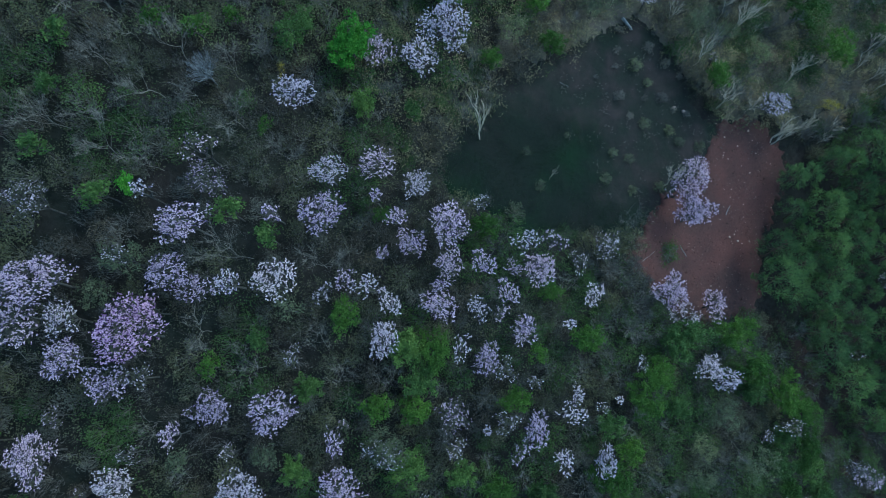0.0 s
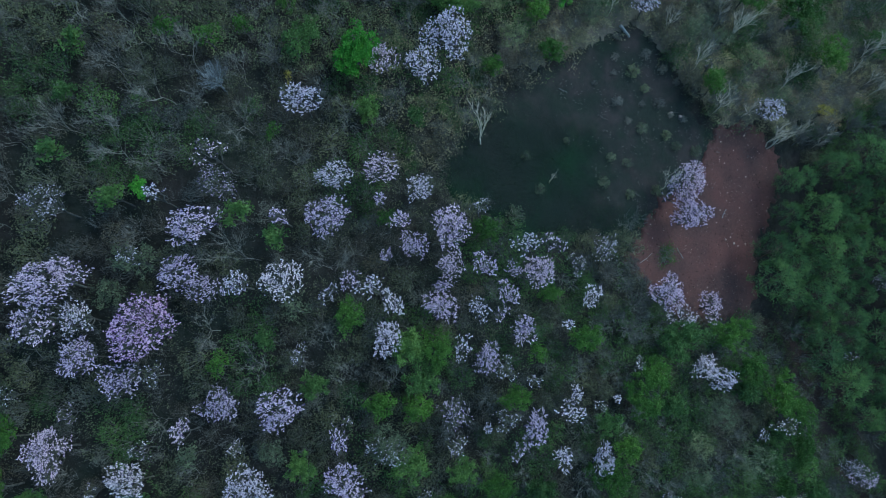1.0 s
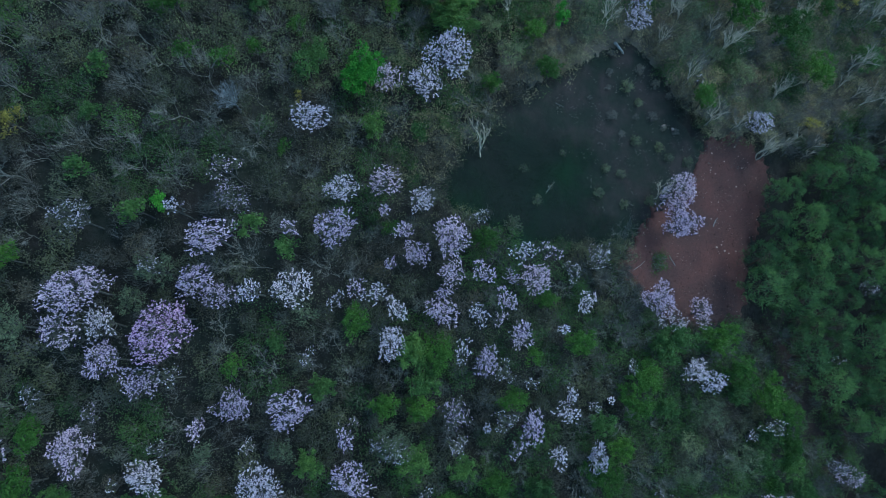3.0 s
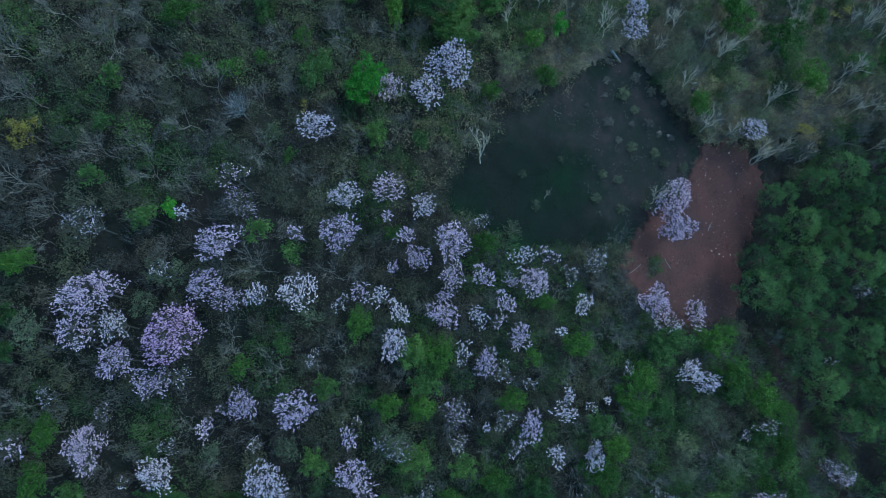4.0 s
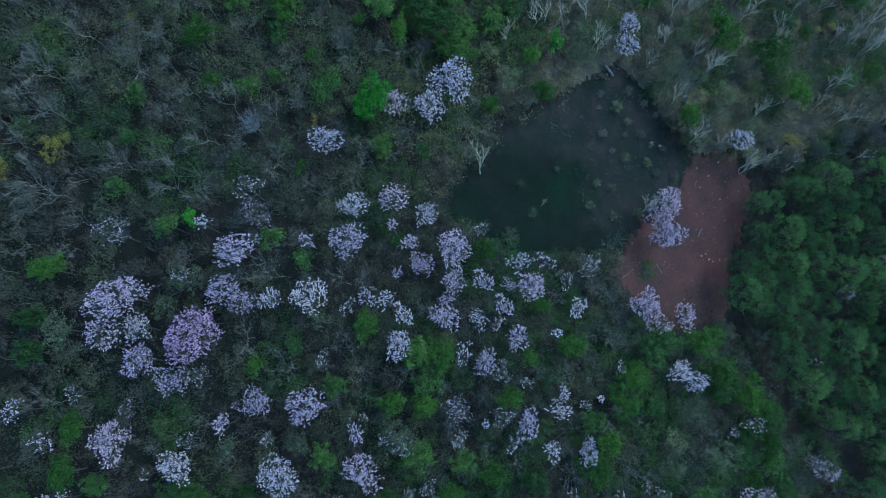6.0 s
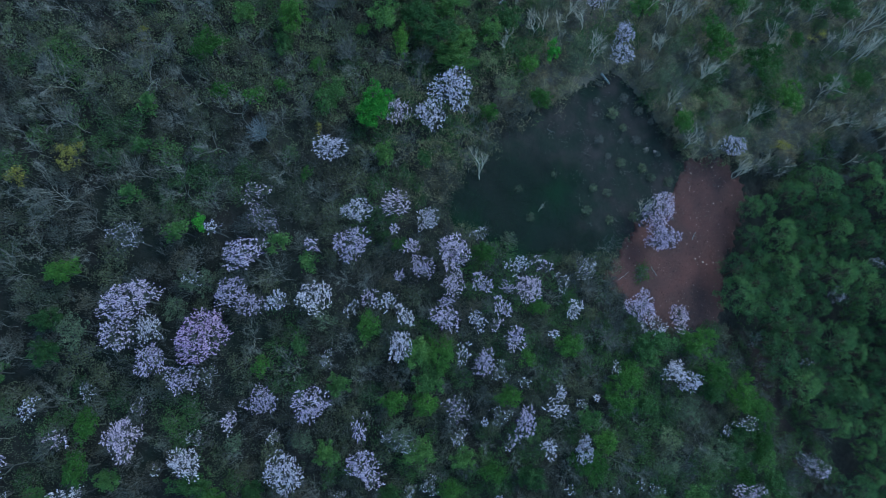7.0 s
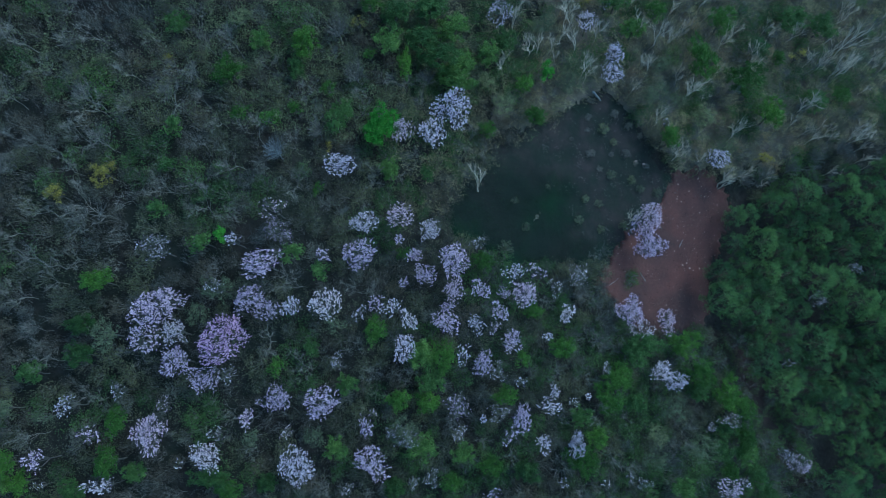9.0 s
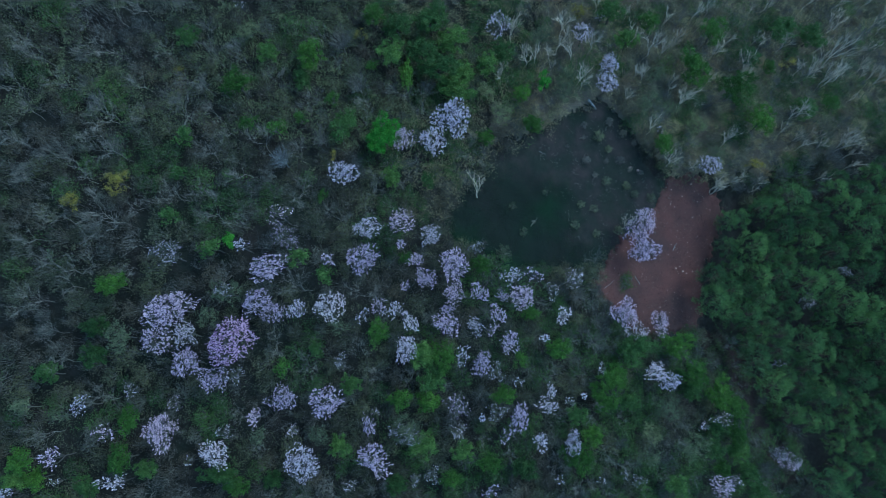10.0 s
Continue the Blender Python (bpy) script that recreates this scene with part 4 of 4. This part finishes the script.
scatter("dead_litter", 37, 600, "grey-brown dead stalks and litter on the fallow patch", M_STRAW,
        lambda x, y, r: r.randrange(2, 8) if inside(x + r.gauss(0, 1.8), y + r.gauss(0, 1.8), FALLOW) and drift(x, y, 0.5, 5) > -0.1 else 0, litter, (10, 20), (45, 60))
def bough_low(g, x, y, rnd):
    g.leaf(Vector((x, y, ground_z(x, y) + rnd.uniform(1.5, 4.2))), rnd.uniform(0.25, 0.5), rnd, 0.8, 0.4)


scatter("lower_boughs", 39, 6000, "dim green lower sprays between the conifers", M_DARK,
        lambda x, y, r: r.randrange(6, 16) if pine_land(x, y, r) else 0, bough_low, (25, -30), (92, 70))
scatter("field_weeds", 38, 1500, "sparse green weeds sprouting on the red soil", M_OLIVE,
        lambda x, y, r: r.randrange(4, 14) if inside(*wobble(x, y), FIELD) and drift(x, y, 0.3, 11) > r.uniform(0.0, 0.5) else 0, tuft, (18, 0), (52, 45))
def crumb(g, x, y, rnd):
    g.flake(Vector((x, y, ground_z(x, y) + rnd.uniform(0.31, 0.36))), rnd.uniform(0.08, 0.24), rnd, 1.5)


scatter("field_crumbs", 40, 2600, "dark and pale crumbs of tilled soil on the field", M_CRUMB,
        lambda x, y, r: r.randrange(1, 5) if edge_of(x, y, FIELD) > 0.9 and drift(x, y, 0.4, 17) > r.uniform(-0.5, 0.4) else 0, crumb, (18, 0), (52, 45))
scatter("field_verge", 41, 5200, "dry grass and weeds fringing the bare soil and the clearing", M_SAGE,
        lambda x, y, r: r.randrange(2, 7) if min(abs(edge_of(x, y, FIELD) + 0.2), abs(edge_of(x, y, CLEARING) + 0.2)) < abs(r.gauss(0, 0.7)) else 0, tuft, (-8, 3), (50, 50))
scatter("meadow_grass", 35, 10000, "short dark grass tufts in the clearing", M_BLADE,
        lambda x, y, r: r.randrange(3, 9) if inside(*wobble(x, y), CLEARING) and not inside(x, y, FALLOW) and drift(x, y, 0.25, 5) > r.uniform(-0.8, 0.4) else 0, tuft, (-5, 5), (45, 60))


# ---- single things in the clearing and round the field ----
def rough_ball(seed, flat):
    """A weathered lump of stone or earth, one across."""
    rnd = random.Random(seed)
    bm = bmesh.new()
    bmesh.ops.create_icosphere(bm, subdivisions=2, radius=0.5)
    for v in bm.verts:
        v.co *= 1 + 0.5 * noise.noise(v.co * 2.3 + Vector((seed, 0, 0))) + rnd.gauss(0, 0.04)
        v.co.z *= flat
    me = bpy.data.meshes.new("stone")
    bm.to_mesh(me)
    bm.free()
    return me


LUMPS = {}


def lump(name, x, y, size, material, label, category, group):
    rnd = random.Random(int(x * 97 + y * 53))
    key = (name, rnd.randrange(4))
    if key not in LUMPS:
        LUMPS[key] = rough_ball(key[1] + len(name), 0.65)
        LUMPS[key].materials.append(material)
    ob = new(name, LUMPS[key])
    ob.matrix_basis = Matrix.LocRotScale((x, y, ground_z(x, y) + 0.28 + size * 0.12), Euler((rnd.gauss(0, 0.2), rnd.gauss(0, 0.2), rnd.random() * 6.283)), (size, size * rnd.uniform(0.6, 0.95), size * rnd.uniform(0.6, 0.9)))
    return tagged(ob, label, category, group)


def set_tree(proto, x, y, wide, high, label, category, group, turn=0.0, lift=0.1):
    """A copy of a shrub or tree built one metre wide and high in its own measure."""
    m = Matrix.LocRotScale((x, y, ground_z(x, y) + lift), Euler((0, 0, turn)), (wide, wide, high))
    taken.append((x, y, wide))
    return tagged(copy_made(proto, m), label, category, group)


def log(x, y, size, radius, turn, label):
    rnd = random.Random(int(x * 11 + y))
    g = Geo()
    d = Vector((math.cos(turn), math.sin(turn), 0))
    last = None
    for k in range(6):
        px, py = x + d.x * size * (k / 5 - 0.5), y + d.y * size * (k / 5 - 0.5)
        px, py = px + rnd.gauss(0, 0.025) * size, py + rnd.gauss(0, 0.025) * size
        p = Vector((px, py, ground_z(px, py) + 0.27 + radius * 0.7 + rnd.uniform(0, 0.03)))
        if last is not None:
            g.tube(last, p, radius * (1.1 - 0.08 * k), radius * (1.02 - 0.08 * k), 7)
        last = p
    a = Vector((x, y, ground_z(x, y) + 0.2))
    g.tube(a, a + Vector((d.y * 0.5, -d.x * 0.5, 0.35)) * size * 0.4, radius * 0.5, radius * 0.2, 5)
    ob = new("fallen_log", g.mesh("fallen_log", M_LOG))
    return tagged(ob, label, "log")


log(19.9, 44.1, 1.9, 0.2, -0.75, "Pale weathered fallen log lying on the fallow patch")
log(35.1, 22.5, 1.5, 0.05, 1.1, "Thin bleached branch lying on the red soil")
log(11.3, 35.2, 1.1, 0.03, -0.3, "Bleached forked stick lying in the dark clearing")
log(22.3, 15.0, 2.4, 0.03, 0.66, "Pale fallen stick with a side branch on the field edge")
log(27.6, 16.2, 1.6, 0.05, -1.0, "Thin grey branch lying on the red soil")

BARE = [o for o in scene.objects if o.name.startswith("pale_stemmed_tree") and o.parent is None][:5] + [o for o in scene.objects if o.name.startswith("bare_tree") and o.parent is None][:2]
FORK = "Pale leafless forked tree standing by the open ground"
VASE = [bare_proto(690 + k, 7.5, 2.0, M_STEM, 5, 0.10, "pale_stemmed_tree") for k in range(4)]
GAUNT = [bare_proto(680 + k, 6.5, 4.2, M_GAUNT, 9, 0.07) for k in range(3)]


def first_tree(proto, x, y, wide, high, label, turn):
    """The first of a kind of tree, standing where it was built for."""
    proto.matrix_basis = Matrix.LocRotScale((x, y, ground_z(x, y) + 0.1), Euler((0, 0, turn)), (wide, wide, high))
    tagged(proto, label, "bare tree", "bare trees on the slope")


LANKY = "Tall pale-stemmed leafless tree among upland scrub"
for k, (x, y, w) in enumerate(((65.6, 57.1, 1.35), (65.2, 53.5, 1.3), (35.7, 45.6, 1.1), (55.2, 58.0, 0.9), (29.0, 52.9, 1.1), (42.2, 55.2, 0.9),
                               (58.8, 47.2, 1.2), (68.9, 42.6, 1.1), (33.4, 35.9, 0.9), (44.0, 40.3, 0.9), (48.2, 53.9, 1.0), (62.1, 54.7, 0.9),
                               (76.2, 54.6, 1.0), (42.2, 32.2, 0.9), (6.4, 51.7, 0.9), (14.4, 54.1, 1.0), (19.2, 52.3, 0.9),
                               (26.3, 54.4, 0.9), (12.0, 49.6, 0.8), (17.3, 46.9, 0.85), (8.7, 48.3, 0.8), (4.5, 44.9, 0.8), (28.4, 49.2, 0.85), (25.8, 45.2, 0.7), (35.5, 45.6, 0.85), (58.0, 46.9, 0.90), (64.7, 53.3, 1.00), (68.6, 42.7, 1.00), (33.6, 35.9, 0.80), (47.3, 52.7, 0.75), (70.6, 39.1, 0.90), (61.0, 54.0, 0.75))):
    if k < 4:
        first_tree(VASE[k], x, y, w, w, LANKY, k * 1.1)
    else:
        set_tree(VASE[k % 4], x, y, w, w * (0.9 + 0.05 * (k % 5)), LANKY, "bare tree", "bare trees on the slope", k * 1.1)
SPREAD = "Gaunt grey leafless tree with wide forking limbs"
for k, (x, y, w) in enumerate(((-41.6, 17.7, 1.2), (-47.1, 11.8, 1.1), (-51.2, 22.6, 0.8), (-52.7, 26.5, 1.2), (-43.2, 30.5, 0.9), (-44.3, 16.2, 0.9), (-42.2, 25.8, 1.0), (-34.8, 31.2, 1.0))):
    if k < 3:
        first_tree(GAUNT[k], x, y, w, w, SPREAD, k * 1.9)
    else:
        set_tree(GAUNT[k % 3], x, y, w, w * 0.95, SPREAD, "bare tree", "bare trees on the slope", k * 1.9)
set_tree(VASE[1], 0.8, 26.6, 0.8, 1.5, "Slim vase-shaped leafless tree at the edge of the clearing", "bare tree", "bare trees on the slope", 0.4)
set_tree(BARE[1], 9.2, 23.2, 0.35, 0.5, "Small pale dead sapling in the dark clearing", "bare tree", "bare trees on the slope", 1.4)
set_tree(BARE[2], 24.9, 24.7, 0.8, 0.9, FORK, "bare tree", "bare trees on the slope", 2.1)
set_tree(VASE[2], 42.2, 32.4, 0.9, 0.9, FORK, "bare tree", "bare trees on the slope", 3.0)
set_tree(BARE[5], 33.2, 36.3, 1.1, 1.0, FORK, "bare tree", "bare trees on the slope", 4.0)
set_tree(BARE[6], 30.3, 43.7, 1.0, 1.1, FORK, "bare tree", "bare trees on the slope", 5.0)



def twig_dome(seed, wide, high, material):
    """A leafless tree whose fine upright twigs make a close round dome."""
    rnd = random.Random(seed)
    root = new("bare_tree")
    wood, twig = Geo(), Geo()
    fork = Vector((0, 0, high * 0.35))
    crook(wood, (0, 0, -0.4), fork, 0.12, 0.09, rnd, 2, 0.05, 5)
    for k in range(26):
        w, r = 2.4 * k, wide * 0.42 * math.sqrt((k + 0.5) / 26)
        tip = Vector((r * math.cos(w), r * math.sin(w), high * (0.95 - 0.9 * (r / wide) ** 2) * rnd.uniform(0.88, 1.05)))
        crook(wood, fork, tip, 0.04, 0.012, rnd, 3, 0.1, 3)
        for _ in range(34):
            a = fork.lerp(tip, rnd.uniform(0.45, 1.0)) + Vector((rnd.gauss(0, 0.1), rnd.gauss(0, 0.1), 0))
            d = ((tip - fork).normalized() + Vector((rnd.gauss(0, 0.4), rnd.gauss(0, 0.4), rnd.gauss(0.1, 0.2)))).normalized()
            twig.sliver(a, a + d * rnd.uniform(0.3, 0.75), 0.014, rnd)
    part("trunk", wood, material, root, "grey forked trunk and branches")
    part("twig_crown", twig, material, root)
    return root


DOME = "Round grey leafless tree with a close dome of fine twigs"
DOMES = [twig_dome(651 + k, 4.0, 4.8, M_TWIG) for k in range(2)]
first_tree(DOMES[0], 16.4, 12.6, 0.95, 0.9, DOME, 0.8)
first_tree(DOMES[1], 18.9, 5.6, 1.1, 0.9, DOME, 2.2)
for k, (x, y, w) in enumerate(((14.6, 6.3, 0.8), (19.6, 8.8, 0.85), (-6.4, 40.2, 0.9), (-15.2, 38.6, 1.0), (-19.6, 30.4, 0.8), (-17.4, 44.2, 1.0), (46.6, 33.2, 0.8), (50.6, 34.6, 0.9), (55.4, 35.9, 1.0), (60.4, 38.4, 1.0), (66.0, 40.2, 1.0))):
    set_tree(DOMES[k % 2], x, y, w, w * 0.95, DOME, "bare tree", "bare trees on the slope", k * 1.7)
first_tree(twig_dome(650, 3.6, 4.5, M_DULL), -23.9, 26.7, 1.0, 1.0, "Round blue-grey leafless twiggy tree", 0.3)
TUFT = [shrub_proto(760 + k, 1.0, M_SAGE, 11, "low_shrub", (0.05, 0.11), 20) for k in range(3)]
for k, (x, y, w) in enumerate(((21.0, 39.1, 1.7), (22.3, 32.2, 1.5), (26.0, 31.9, 1.3), (27.5, 30.6, 1.3), (17.7, 27.8, 1.2), (20.0, 27.4, 1.3),
                               (16.6, 24.3, 1.4), (20.3, 23.3, 1.2), (6.2, 26.0, 1.2), (7.9, 22.2, 1.3), (4.7, 18.5, 2.2),
                               (30.5, 30.3, 1.6), (22.8, 37.4, 1.2), (24.3, 24.2, 1.5), (11.5, 29.0, 0.8))):
    m = Matrix.LocRotScale((x, y, ground_z(x, y) + 0.1), Euler((0, 0, k * 1.3)), (w, w, w * 0.7))
    if k < 3:
        TUFT[k].matrix_basis = m
        ob = TUFT[k]
    else:
        ob = copy_made(TUFT[k % 3], m)
    tagged(ob, "Low olive-grey shrub in the open ground", "shrub", "low shrubs in the clearing")
    taken.append((x, y, w * 0.4))

grassy = shrub_proto(775, 1.0, M_BRIGHT, 13, "grass_patch", (0.03, 0.07), 34, 0.25)
grassy.matrix_basis = Matrix.LocRotScale((25.0, 15.8, ground_z(25.0, 15.8) + 0.25), Euler((0, 0, 0.4)), (3.6, 3.0, 1.8))
tagged(grassy, "Low green patch of grass and weeds on the red soil", "grass patch")
MOUND = [shrub_proto(780 + k, 1.0, M_STRAW, 11, "dry_tussock", (0.05, 0.11), 20) for k in range(3)]
for k, (x, y, w) in enumerate(((18.8, 43.2, 1.4), (18.4, 40.6, 1.5), (22.9, 41.8, 1.8), (25.4, 40.3, 1.7), (18.2, 38.7, 1.2), (18.7, 35.1, 2.0),
                               (24.9, 35.9, 2.0), (21.2, 45.4, 1.2), (24.5, 45.6, 1.3), (27.5, 39.0, 1.4), (22.4, 35.5, 1.2), (28.6, 34.4, 1.4), (26.7, 34.7, 1.2),
                               (23.7, 43.7, 1.0), (20.3, 33.0, 1.3), (15.5, 36.9, 1.0))):
    m = Matrix.LocRotScale((x, y, ground_z(x, y) + 0.1), Euler((0, 0, k * 1.7)), (w * 0.75, w * 0.75, w * 0.4))
    if k < 3:
        MOUND[k].matrix_basis = m
        ob = MOUND[k]
    else:
        ob = copy_made(MOUND[k % 3], m)
    tagged(ob, "Dry grey-brown tussock on the fallow patch", "tussock", "tussocks on the fallow patch")

for x, y, size in ((35.3, 18.9, 0.5), (36.7, 18.5, 0.6), (38.6, 18.6, 0.55), (36.1, 19.3, 0.4), (37.4, 18.2, 0.4), (26.8, 35.0, 0.8), (28.2, 34.7, 0.7),
                   (31.8, 12.0, 0.45), (36.6, 31.2, 0.35), (34.5, 32.1, 0.4), (35.1, 29.3, 0.4), (38.7, 27.9, 0.45), (38.3, 33.4, 0.5), (39.6, 30.6, 0.35)):
    lump("stone", x, y, size * 0.62, M_STONE, "Pale grey stone lying on bare soil", "stone", "stones on the field")
rnd = random.Random(77)
for k in range(105):
    while True:
        x, y = rnd.uniform(20, 50), rnd.uniform(5, 38)
        if inside(*wobble(x, y), FIELD):
            break
    if k < 60:
        lump("stone", x, y, rnd.uniform(0.10, 0.22), M_STONE, "Pale grey stone lying on bare soil", "stone", "stones on the field")
    else:
        lump("soil_clod", x, y, rnd.uniform(0.12, 0.32), M_CLOD, "Dark clod of turned earth on the red soil", "clod", "clods on the field")
